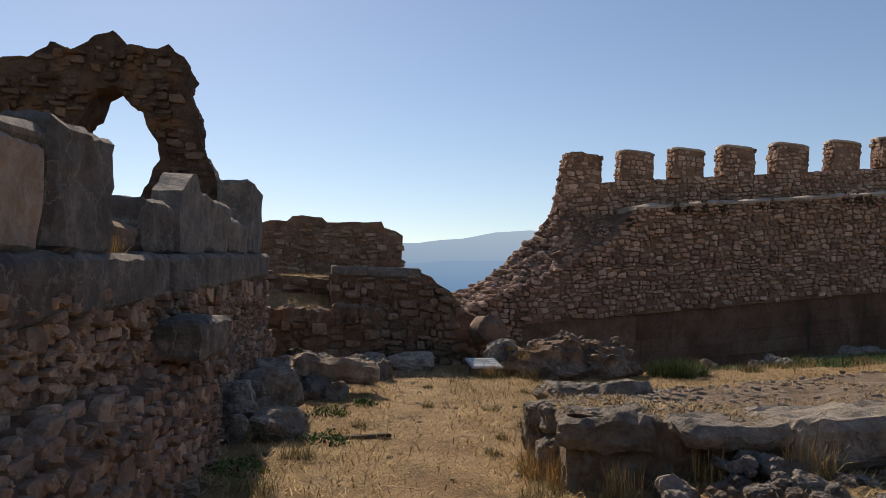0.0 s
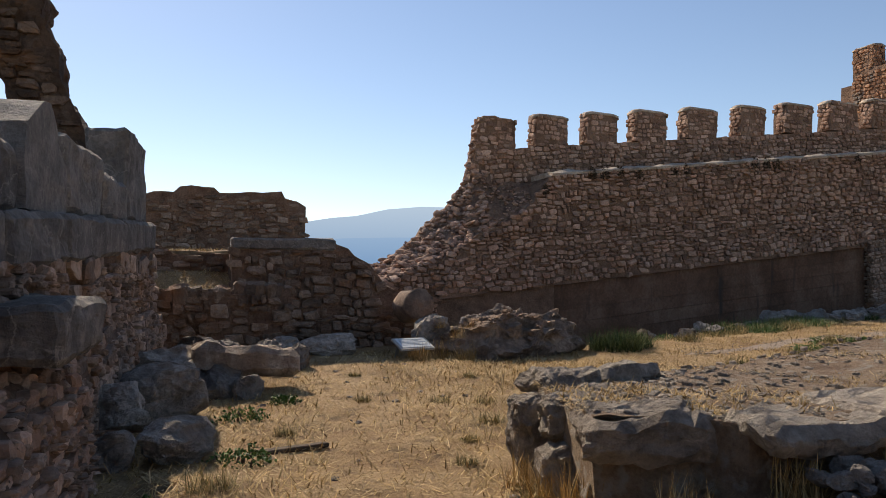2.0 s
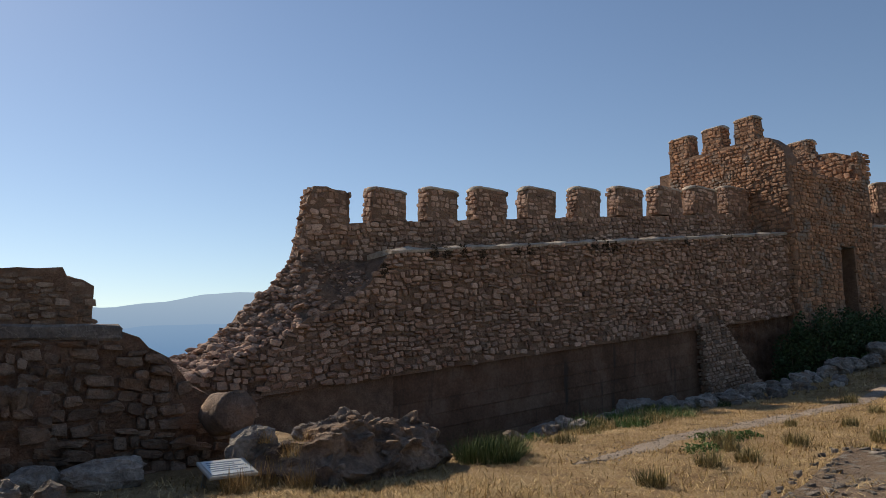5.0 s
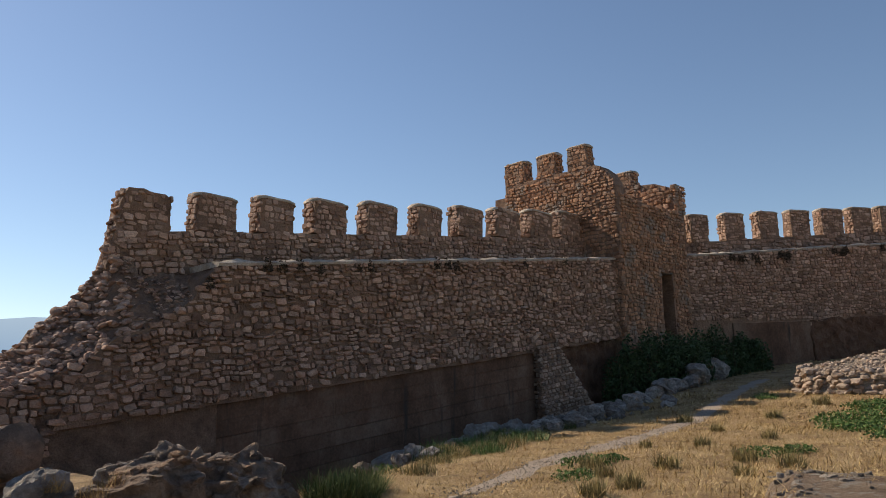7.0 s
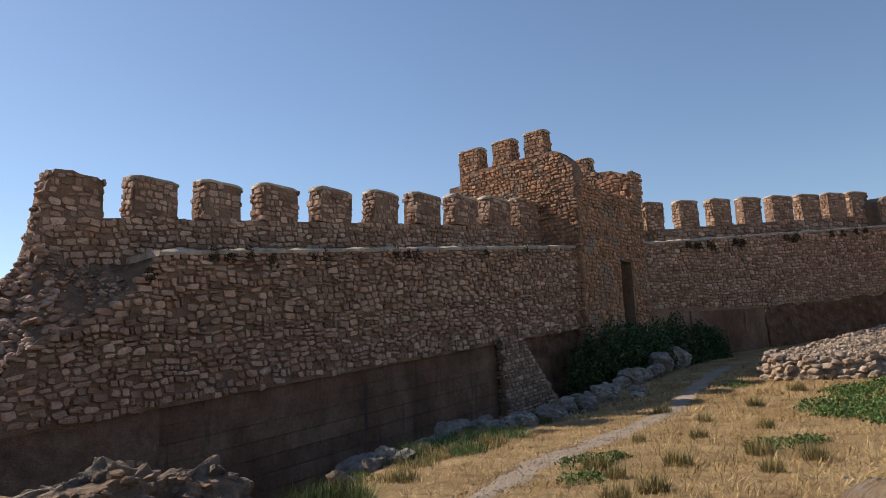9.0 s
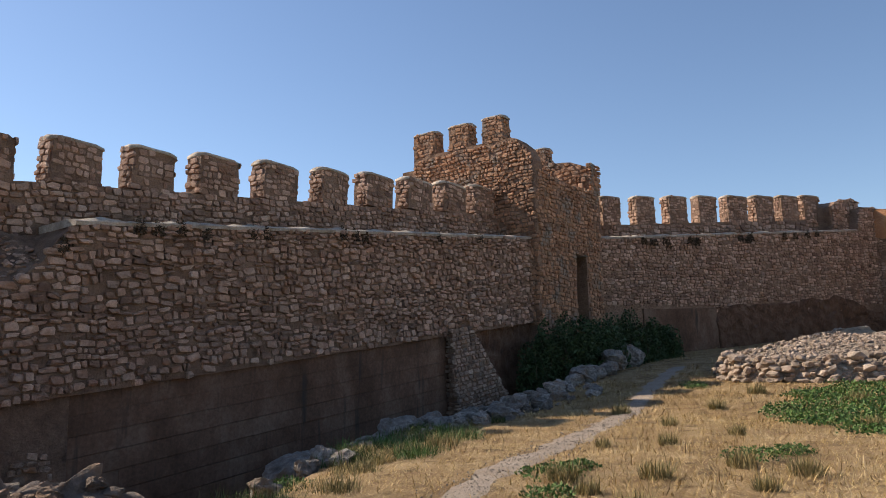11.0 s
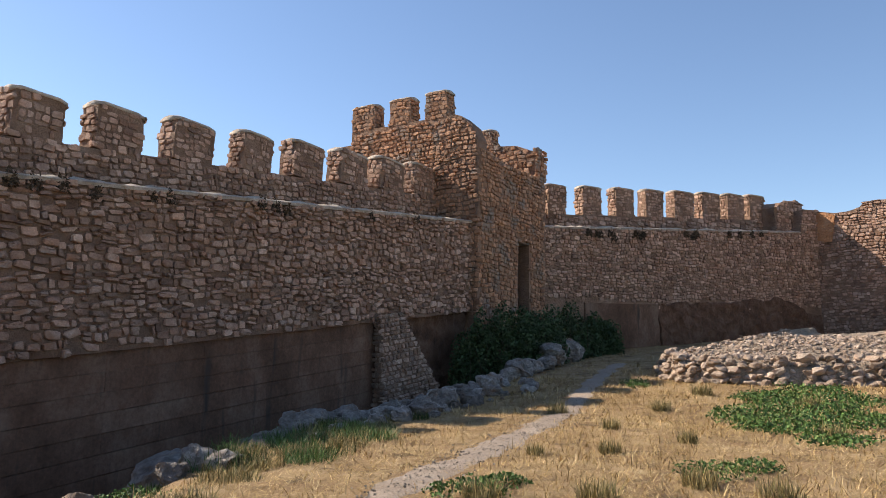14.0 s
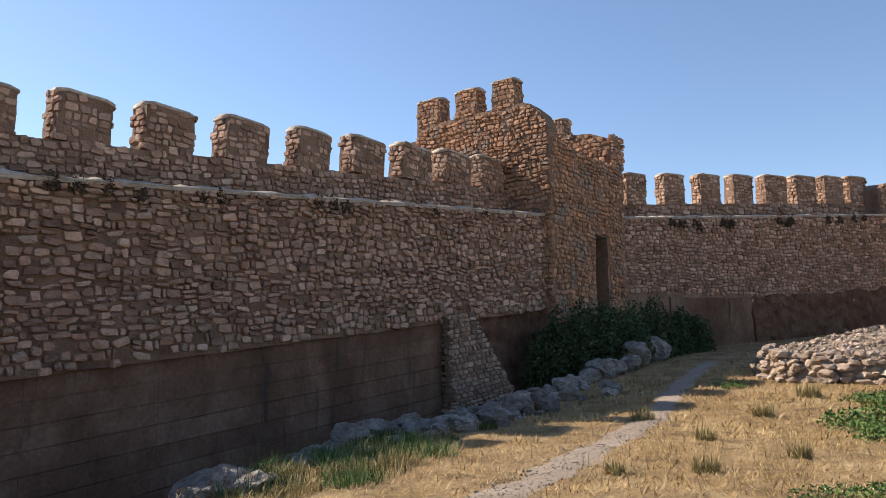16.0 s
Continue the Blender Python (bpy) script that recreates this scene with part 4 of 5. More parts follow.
# ---- the arch ----
arch_out = [(-6.2, 1.3), (-6.2, 4.5), (-5.2, 4.6), (-4.6, 4.55), (-4.25, 4.75), (-3.95, 4.77), (-3.7, 4.98), (-3.4, 4.93), (-3.15, 5.1), (-2.85, 5.2), (-2.6, 5.05), (-2.3, 5.02), (-2.05, 5.06), (-1.82, 4.9), (-1.7, 4.7), (-1.78, 4.5), (-1.64, 4.2), (-1.55, 3.95), (-1.55, 3.65), (-1.43, 3.4), (-1.25, 3.1), (-1.1, 2.8), (-0.9, 2.0), (-0.9, 1.3), (-2.7, 1.3), (-2.68, 2.45), (-2.42, 2.6), (-2.28, 2.9), (-2.1, 3.3), (-2.12, 3.55), (-2.28, 3.85), (-2.34, 4.12), (-2.6, 4.22), (-2.8, 4.45), (-3.02, 4.35), (-3.2, 3.95), (-3.35, 3.5), (-3.5, 2.9), (-3.65, 2.2), (-3.75, 1.3)]
bm = prism(arch_out, 11.9, 12.75, 0.13)
rough_up(bm, 0.06, 2.6, 7, 0.7)
rough_up(bm, 0.035, 9, 7)
arch = body("ruined_arch", bm, M_ARCH, "ragged ruined arch of dark rubble masonry", "arch")
masonry(arch, (0, 11.9, 0), (1, 0, 0), -6, -0.8, 1.5, 5.5, lambda u, v: in_poly(arch_out)(u - 0.1, v + 0.04) and in_poly(arch_out)(u + 0.1, v + 0.04), M_ARCH, (-2, 4), 200, seed=33, size=(0.1, 0.34, 0.07, 0.17), depth=0.06, skip=0.25, wob=0.09)

# ---- walls at the end of the path ----
stub = [(-2.2, 0.8), (3.15, 0.8), (3.12, 3.2), (2.9, 3.35), (2.55, 3.42), (2.45, 3.62), (1.9, 3.6), (1.2, 3.55), (0.75, 3.52), (0.6, 3.68), (0.0, 3.72), (-0.3, 3.66), (-0.5, 3.5), (-1.0, 3.5), (-1.4, 3.4), (-2.2, 3.1)]
bm = prism(stub, 23.9, 25.2, 0.4)
rough_up(bm, 0.06, 1.8, 3)
stub_wall = body("wall_stub", bm, M_DARKMORTAR, "stub of a broken rubble wall at the edge", "castle wall")
masonry(stub_wall, (0, 23.9, 0), (1, 0, 0), -2, 3.1, 1.0, 3.4, lambda u, v: in_poly(stub)(u, v + 0.08), M_RUIN, (1, 2.6), 120, seed=37, size=(0.16, 0.42, 0.09, 0.2), depth=0.045, skip=0.15, wob=0.06)
lower = [(0.6, -0.4), (3.9, -0.4), (3.75, 0.8), (3.3, 1.1), (3.0, 1.5), (2.75, 1.62), (2.6, 1.75), (2.2, 1.85), (0.62, 1.75)]
bm = prism(lower, 15.0, 16.4, 0.3)
rough_up(bm, 0.06, 1.8, 9)
lower_wall = body("wall_terrace", bm, M_DARKMORTAR, "low terrace wall of rubble closing the path", "retaining wall")
masonry(lower_wall, (0, 15.0, 0), (1, 0, 0), 0.6, 3.9, -0.2, 1.7, lambda u, v: in_poly(lower)(u, v + 0.06), M_RUIN, (2, 1), 90, seed=38, skip=0.16, size=(0.12, 0.4, 0.08, 0.2), depth=0.06, wob=0.07)
bm = prism([(-1.2, -0.4), (1.5, -0.4), (1.5, 1.06), (0.8, 1.0), (0.2, 0.98), (-0.4, 1.0), (-1.2, 1.1)], 14.2, 15.0, 0.3)
rough_up(bm, 0.08, 1.8, 19)
t2 = part("step_wall", bm, M_DARKMORTAR, lower_wall)
masonry(t2, (0, 14.2, 0), (1, 0, 0), -1.2, 1.45, -0.2, 0.9, lambda u, v: True, M_RUIN, (0, 0.6), 40, seed=39, skip=0.15, size=(0.14, 0.42, 0.1, 0.24), depth=0.07, wob=0.08)
bm = bmesh.new()
def terrace_z(x, y):
    rise = 1.02 + 0.34 * float(ease(y, 14.6, 15.5)) + 0.36 * float(ease(y, 15.75, 15.95))
    return rise + 0.05 * noise.noise((x * 2.1, y * 2.3, 2)) - 0.12 * float(ease(x, 0.2, 0.8)) * (y < 15.6)


gr = [[bm.verts.new((-2.2 + 0.15 * i, 14.5 + 0.12 * j, terrace_z(-2.2 + 0.15 * i, 14.5 + 0.12 * j))) for i in range(22)] for j in range(44)]
for a, b in zip(gr, gr[1:]):
    for i in range(21):
        bm.faces.new((a[i], a[i + 1], b[i + 1], b[i]))
part("terrace_earth", bm, M_GROUND, lower_wall, "dry earth bank on the terrace", True)
back_poly = [(-2.4, 0.9), (0.7, 0.9), (0.7, 1.62), (0.3, 1.66), (-0.3, 1.64), (-0.5, 1.74), (-0.8, 1.86), (-1.1, 2.0), (-2.4, 2.2)]
bm = prism(back_poly, 15.65, 16.2, 0.2)
rough_up(bm, 0.05, 2.2, 29)
t3 = part("back_wall", bm, M_DARKMORTAR, lower_wall)
masonry(t3, (0, 15.65, 0), (1, 0, 0), -2.2, 0.7, 1.1, 2.1, lambda u, v: in_poly(back_poly)(u, v + 0.06), M_RUIN, (0, 1.4), 30, seed=45, skip=0.2, size=(0.14, 0.4, 0.09, 0.18), depth=0.05, wob=0.06)
tr_ = random.Random(9)
for k in range(26):
    x = -1.1 + 2.6 * k / 25
    q = tr_.uniform(0.12, 0.3)
    child("rim_stone", mesh_from("rim_stone", *FIELD[k % 24], M_RUIN), lower_wall, pose(x, 14.3 + tr_.uniform(-0.08, 0.12), 0.98 + 0.06 * (x > 0.7), -80 + tr_.uniform(-20, 20), 0, tr_.uniform(-30, 30)) @ Matrix.Diagonal((q * 1.3, q * 0.55, q, 1)))
bm = block(1.75, 0.5, 0.2, 0.03, 5, 0.03)
ob = part("coping_block", bm, M_ASHLAR)
ob.matrix_world = pose(1.5, 15.2, 1.72)
tagged(ob, "long flat coping stone on the terrace wall", "stone block")

# column drum lying on the wall's end
bm = bmesh.new()
bmesh.ops.create_cone(bm, cap_ends=True, segments=28, radius1=0.28, radius2=0.27, depth=0.52)
bmesh.ops.bevel(bm, geom=[e for e in bm.edges if abs(e.verts[0].co.z - e.verts[1].co.z) < 0.01], offset=0.03, segments=2, affect="EDGES")
bmesh.ops.subdivide_edges(bm, edges=[e for e in bm.edges if e.calc_length() > 0.4], cuts=4)
rough_up(bm, 0.035, 4, 3)
drum = part("column_drum", bm, M_DARKSTONE, None, "", True)
drum.matrix_world = pose(3.62, 14.35, 0.76, 84, 0, 14)
tagged(drum, "fallen round stone column drum on the rubble", "column drum")

# rock mass beside the path and the boulders
RM_ = {i: rock_mesh("rock", i + 1, M_ROCK, 4) for i in range(10)}
RW_ = {i: rock_mesh("rock", i + 31, M_CRAG, 4) for i in range(6)}


def rock(x, y, z, sx, sy, sz, rz, i, label, name="boulder", group="", meshes=None):
    ob = new(name, (meshes or RM_)[i % len(meshes or RM_)])
    ob.matrix_world = pose(x, y, z, 0, 0, rz) @ Matrix.Diagonal((sx, sy, sz, 1))
    return tagged(ob, label, "rock", group)


mass = tagged(new("rock_mass"), "eroded mass of old masonry and rock by the path", "rock")
bm = bmesh.new()
bmesh.ops.create_icosphere(bm, subdivisions=6, radius=0.5)
for v in bm.verts:
    c = v.co.copy()
    v.co = Vector((c.x * 2.5, c.y * 1.3, c.z * 1.35))
    v.co.x += 0.1 * math.sin(c.z * 6)
    p = v.co * 1.6 + Vector((4, 7, 2))
    v.co += 0.2 * noise.noise_vector(p) + 0.12 * noise.noise_vector(p * 2.3)
    out = Vector((c.x, c.y, c.z * 0.4)).normalized()
    v.co += out * (0.16 * (0.5 - abs(noise.noise(p * 2.0))) + 0.08 * (0.4 - abs(noise.noise(p * 4.7))) + 0.035 * noise.noise(p * 10))
    v.co += out * 0.05 * math.sin(v.co.z * 17 + 2 * noise.noise(p))
ob = child("crag", mesh_from("crag", [v.co[:] for v in bm.verts], [[w.index for w in f.verts] for f in bm.faces], M_CRAG), mass, pose(4.9, 13.35, 0.07, 0, 3, -4) @ Matrix.Diagonal((0.94, 0.9, 0.88, 1)))
bm.free()
for k, (x, y, z, sx, sy, sz, rz) in enumerate(((3.75, 13.7, 0.35, 0.7, 0.7, 0.6, 10), (4.3, 12.75, 0.0, 0.5, 0.45, 0.45, 70), (4.35, 13.5, 0.5, 0.5, 0.4, 0.3, 0), (5.2, 13.3, 0.48, 0.45, 0.4, 0.25, 30))):
    child("rock", RW_[k % 6] if k % 2 else RM_[k], mass, pose(x, y, z, 0, 0, rz) @ Matrix.Diagonal((sx, sy, sz, 1)))
crag_ob = mass.children[0]
cv = [pose(4.9, 13.35, 0.07, 0, 3, -4) @ Matrix.Diagonal((0.94, 0.9, 0.88, 1)) @ v.co for v in crag_ob.data.vertices if v.normal.z > 0.15]
kr = random.Random(6)
NUB = [rock_mesh("stone", 140 + i, M_CRAG, 3) for i in range(6)]
for k in range(150):
    p = cv[kr.randrange(len(cv))]
    if p.z < 0.15:
        continue
    q = kr.uniform(0.07, 0.2)
    child("stone", NUB[k % 6], mass, pose(p.x, p.y, p.z - 0.03 * q, kr.uniform(-30, 30), kr.uniform(-30, 30), kr.uniform(0, 360)) @ Matrix.Diagonal((q * 1.2, q, q * 0.6, 1)))
B = "dark grey boulder lying at the foot of the wall"
for k, (x, y, z, sx, sy, sz, rz) in enumerate(((-0.28, 9.25, 0.18, 1.05, 0.9, 0.72, 20), (-0.12, 7.65, 0.1, 0.72, 0.6, 0.46, 60), (-0.5, 7.45, 0.1, 0.35, 0.4, 0.4, 0), (0.25, 10.2, 0.14, 0.75, 0.8, 0.56, 10), (-0.2, 10.5, 0.25, 0.9, 1.0, 0.75, 80), (0.95, 12.2, 0.18, 0.8, 0.6, 0.62, 30), (1.4, 12.5, 0.1, 0.5, 0.5, 0.5, 0), (0.2, 11.9, 0.3, 0.9, 1.0, 0.6, 15), (-0.55, 8.4, 0.3, 0.5, 0.7, 0.5, 75), (2.15, 14.0, 0.12, 1.3, 0.5, 0.5, 5), (-0.72, 5.7, 0.02, 0.4, 0.5, 0.22, 5), (1.35, 13.9, 0.1, 0.8, 0.5, 0.5, 50), (0.55, 10.05, 0.08, 0.4, 0.35, 0.42, 25))):
    rock(x, y, z, sx, sy, sz, rz, k, B, group="boulders along the ruined wall")
bm = block(1.15, 0.8, 0.3, 0.07, 61, 0.06, 9)
rough_up(bm, 0.035, 6, 8, 0.6)
ob = part("boulder", bm, M_CRAG)
ob.matrix_world = pose(0.55, 10.75, 0.2, -4, 5, 12)
tagged(ob, "flat-topped brown boulder resting on smaller stones", "rock", "boulders along the ruined wall")

# info panel
panel = tagged(new("info_panel"), "small tilted information panel in a pale frame", "sign")
bm = block(0.58, 0.42, 0.04, 0.008, 0, 0.0, 0)
part("frame", bm, flat("panel_frame", (0.42, 0.40, 0.36)), panel)
bm = bmesh.new()
bmesh.ops.create_cube(bm, size=1.0, matrix=Matrix.Translation((0, 0, 0.044)) @ Matrix.Diagonal((0.5, 0.34, 0.006, 1)))
part("sheet", bm, flat("panel_sheet", (0.55, 0.58, 0.58), 0.3), panel, "faded blue-white printed sheet")
for k in range(5):
    bm = bmesh.new()
    bmesh.ops.create_cube(bm, size=1.0, matrix=Matrix.Translation((-0.05 if k % 2 else 0.0, 0.12 - 0.05 * k, 0.048)) @ Matrix.Diagonal((0.32 if k % 2 else 0.42, 0.018, 0.004, 1)))
    part("text_line", bm, flat("panel_text", (0.2, 0.25, 0.3)), panel)
for sx in (-0.2, 0.2):
    bm = bmesh.new()
    bmesh.ops.create_cube(bm, size=1.0, matrix=Matrix.Translation((sx, 0.12, -0.12)) @ Matrix.Diagonal((0.04, 0.04, 0.3, 1)))
    part("leg", bm, flat("panel_leg", (0.2, 0.18, 0.15)), panel)
panel.matrix_world = pose(3.28, 13.2, 0.2, 18, 0, 8)

# platform of old masonry on the other side of the path
plat = tagged(new("foundation"), "low masonry foundation topped with flat slabs and straw", "foundation", kind="structure")
FRONT = [(2.05, 5.42), (2.58, 5.2), (2.66, 4.92), (3.45, 4.84), (5.2, 4.95), (8.0, 5.6), (11.0, 6.4)]
BACK = [(2.36, 6.95), (2.85, 7.05), (3.3, 7.12), (4.3, 7.35), (5.9, 8.0), (8.5, 9.2), (11.0, 9.8)]


def plat_at(u, v):
    """A place on the foundation: u along its front from 0 to 6, v from its front to its back."""
    i = min(int(u), 5)
    f = Vector(FRONT[i]).lerp(Vector(FRONT[i + 1]), u - i)
    return f.lerp(Vector(BACK[i]).lerp(Vector(BACK[i + 1]), u - i), v)


def plat_z(x, y):
    return 0.585 + 0.05 * noise.noise((x * 0.9, y * 0.9, 3)) + 0.03 * noise.noise((x * 2.7, y * 2.7, 8)) + 0.07 * float(ease(x, 3.6, 6.0)) - 0.7 * float(ease(x, 6.5, 11.0))


bm = bmesh.new()
cols = []
for i in range(73):
    u = i / 12
    col = []
    for k in range(4):
        p = plat_at(u, 0.0)
        q = p - Vector((0, 0.03 * (3 - k) - 0.05))
        d = 0.05 * noise.noise((p.x * 3, k * 2.1, 4)) + 0.03 * noise.noise((p.x * 9, k * 4.1, 4))
        col.append(bm.verts.new((q.x, q.y + d, -0.3 + (plat_z(p.x, p.y) + 0.24) * k / 3)))
    for k in range(21):
        p = plat_at(u, k / 20)
        col.append(bm.verts.new((p.x, p.y, plat_z(p.x, p.y) + 0.012 * noise.noise((p.x * 9, p.y * 9, 1)) - 0.55 * float(ease(k / 20, 0.86, 1.0)) * float(ease(u, 2.0, 3.2)))))
    p = plat_at(u, 1.02)
    col.append(bm.verts.new((p.x, p.y, -0.3)))
    cols.append(col)
for p, q in zip(cols, cols[1:]):
    for j in range(len(p) - 1):
        bm.faces.new((p[j], q[j], q[j + 1], p[j + 1]))
bm.faces.new(cols[0])
bm.faces.new(cols[-1][::-1])
bmesh.ops.recalc_face_normals(bm, faces=bm.faces[:])
core_ = part("core", bm, M_CRUST, plat, "crumbled mortar and earth fill")
# slabs of the rim: place of the centre, size, turn
for k, (x, y, z, sx, sy, sz, rz, tilt) in enumerate((
        (2.52, 6.72, 0.5, 0.48, 0.5, 0.15, 8, 0), (3.05, 6.85, 0.5, 0.6, 0.42, 0.14, 6, -1),
        (2.38, 5.44, 0.36, 0.72, 0.52, 0.25, -17, 0), (3.07, 5.04, 0.46, 0.86, 0.6, 0.15, -4, 0),
        (4.35, 5.2, 0.33, 1.75, 0.8, 0.33, 3, -2), (2.4, 5.66, -0.12, 0.62, 0.6, 0.44, -14, 0),
        (2.29, 6.12, 0.3, 0.34, 0.42, 0.27, 78, 0), (2.33, 6.55, 0.05, 0.36, 0.5, 0.47, 84, 0), (2.24, 6.0, -0.05, 0.4, 0.4, 0.36, 80, 0), (2.62, 6.35, 0.42, 0.3, 0.35, 0.17, 20, 0))):
    bm = block(sx, sy, sz, 0.06, k * 5 + 2, 0.055, 9)
    rough_up(bm, 0.024, 5, k, 0.7)
    rough_up(bm, 0.014, 19, k, 0.8)
    ob = part("slab", bm, M_RIM, plat, "", False)
    ob.matrix_world = pose(x, y, z, 0, tilt, rz)
# stone chips trodden into the top
cr_ = random.Random(44)
chips = []
for k in range(1500):
    p = plat_at(5.0 * cr_.random() ** 1.3, cr_.uniform(0.05, 0.9))
    q = 0.012 + 0.05 * cr_.random() ** 3
    chips.append((FIELD[k % 24], pose(p.x, p.y, plat_z(p.x, p.y) + 0.002, -90 + cr_.uniform(-14, 14), cr_.uniform(-14, 14), cr_.uniform(0, 360)) @ Matrix.Diagonal((q * 1.5, q * 0.3, q, 1))))
join_shapes("stone_chips", chips, M_RIM, plat, label="pale stone chips in the earth")
lr = random.Random(21)
LUMP = {i: rock_mesh("rock", i + 71, M_ROCK, 4) for i in range(6)}
for k in range(34):
    x, y = lr.uniform(2.45, 5.2), lr.uniform(3.4, 4.75)
    if x < 2.9 and y < 4.1:
        continue
    s = lr.uniform(0.14, 0.5)
    rock(x, y, gz(x, y) + 0.05 * s, s, s * lr.uniform(0.6, 1.0), s * 0.5, lr.uniform(0, 360), k, "broken pale limestone lump in front of the foundation", "limestone_lump", "lumps before the foundation", LUMP)

for k in range(36):
    x, y = lr.gauss(2.95, 0.42), lr.uniform(3.95, 4.78)
    q = 0.06 + 0.2 * lr.random() ** 1.5
    up = 0.12 * math.exp(-((x - 2.85) / 0.45) ** 2 - ((y - 4.75) / 0.4) ** 2)
    rock(x, y, gz(x, y) + up + 0.1 * q, q * 1.3, q, q * 0.85, lr.uniform(0, 360), k, "broken pale limestone lump in front of the foundation", "limestone_lump", "lumps before the foundation", LUMP)

# rocks along the edge of the ditch
er = random.Random(33)
for k in range(96):
    x = er.uniform(10.6, 24.5)
    y = float(np.interp(x, [11, 12.3, 15, 18, 21, 25], [17.6, 18.2, 18.3, 18.6, 18.9, 19.4])) + er.uniform(-1.5, 0.45)
    s = 0.16 + 0.6 * er.random() ** 1.6
    rock(x, y, gz(x, y) + 0.14 * s, s * 1.1, s * 0.85, s * 0.62, er.uniform(0, 360), k, "smaller grey limestone rock at the ditch edge", "rock", "rocks along the ditch")
E_ = "grey limestone boulder on the edge of the ditch"
for k, (x, y, s) in enumerate(((12.3, 18.3, 1.6), (15.2, 18.3, 0.9), (15.9, 18.7, 1.1), (16.8, 18.8, 1.3), (17.4, 19.0, 1.2), (18.1, 18.75, 0.9), (18.5, 18.2, 0.7), (19.2, 18.1, 0.9), (18.9, 18.9, 0.8), (14.3, 17.9, 0.8), (20.1, 18.8, 0.7), (20.8, 18.9, 0.7), (21.6, 19.1, 0.8), (22.4, 19.2, 0.7), (23.2, 19.2, 0.9), (24.1, 19.4, 0.8), (13.4, 18.0, 0.6), (26.2, 19.7, 1.3), (27.4, 19.9, 1.2), (28.4, 19.7, 0.9), (25.2, 19.5, 0.8), (29.6, 20.2, 1.6), (31.5, 20.5, 1.8), (8.4, 14.6, 0.5), (10.5, 16.2, 0.5))):
    rock(x, y, gz(x, y) + 0.2 * s, s, s * 0.85, s * 0.66, k * 53, k, E_, group="boulders along the ditch")

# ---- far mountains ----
def ridge(name, radius, base, top, seed, haze_low, haze_high, label):
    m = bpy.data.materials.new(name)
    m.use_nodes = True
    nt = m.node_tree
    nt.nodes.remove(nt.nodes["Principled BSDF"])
    # unlit glowing backdrop: distance haze is put into the colour, paler with height
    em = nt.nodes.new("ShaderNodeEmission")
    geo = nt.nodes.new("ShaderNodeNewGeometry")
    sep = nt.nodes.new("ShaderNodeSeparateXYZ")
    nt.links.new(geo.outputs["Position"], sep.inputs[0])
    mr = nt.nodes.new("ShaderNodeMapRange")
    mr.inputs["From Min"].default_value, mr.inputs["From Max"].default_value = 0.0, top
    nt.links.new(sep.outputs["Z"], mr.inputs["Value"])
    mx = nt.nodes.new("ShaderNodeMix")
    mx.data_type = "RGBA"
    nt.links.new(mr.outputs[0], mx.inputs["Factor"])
    mx.inputs["A"].default_value, mx.inputs["B"].default_value = (*haze_low, 1), (*haze_high, 1)
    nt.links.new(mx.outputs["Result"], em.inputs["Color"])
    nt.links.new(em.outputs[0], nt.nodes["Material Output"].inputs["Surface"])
    n = 240
    vs, fs = [], []
    for i in range(n + 1):
        a = math.radians(-100 + 200 * i / n)
        h = top * (0.72 + 0.27 * float(ease(math.degrees(a), 2, 16)) - 0.2 * float(ease(math.degrees(a), 24, 60)) + 0.1 * noise.noise((a * 9 + seed, 0, seed)) + 0.04 * noise.noise((a * 30, seed, 0)) + 0.012 * noise.noise((a * 90, seed, 2)))
        x, y = 5 + radius * math.sin(a), radius * math.cos(a)
        vs += [(x, y, base), (x, y, h)]
        if i:
            fs.append((2 * i - 2, 2 * i, 2 * i + 1, 2 * i - 1))
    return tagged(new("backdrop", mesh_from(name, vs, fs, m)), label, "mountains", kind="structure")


ridge("far_range", 4200, -400, 335, 3.7, (0.20, 0.36, 0.60), (0.42, 0.58, 0.77), "mountain range on the horizon with blue haze in its colour")
ridge("near_range", 3900, -400, 170, 9.1, (0.17, 0.33, 0.58), (0.27, 0.44, 0.68), "lower foothills with darker blue haze in their colour")

# ---- path ----
track = [(7.4, 12.0), (9.0, 12.7), (10.3, 13.15), (13.4, 13.85), (16.0, 14.45), (18.7, 15.1), (22, 16.0), (26, 17.1), (32, 18.4)]


def track_y(x):
    return float(np.interp(x, [p[0] for p in track], [p[1] for p in track]))


pv, pf = [], []
xs_p = np.arange(7.4, 31.5, 0.25)
for i, x in enumerate(xs_p):
    y = track_y(x)
    w = 0.33 * min(1, (x - 7.2) / 3) + 0.05 * math.sin(x * 2.3) + 0.04 * math.sin(x * 7.1)
    for k in range(5):
        yy = y + w * (k / 2 - 1) + 0.05 * math.sin(x * 5 + k)
        pv.append((x, yy, gz(x, yy) + (0.012 if 0 < k < 4 else -0.01)))
    if i:
        for k in range(4):
            b = i * 5 + k
            pf.append((b - 5, b, b + 1, b - 4))
tagged(new("path", mesh_from("path", pv, pf, M_PATH, True)), "narrow pale footpath worn through the dry grass", "path", kind="structure")


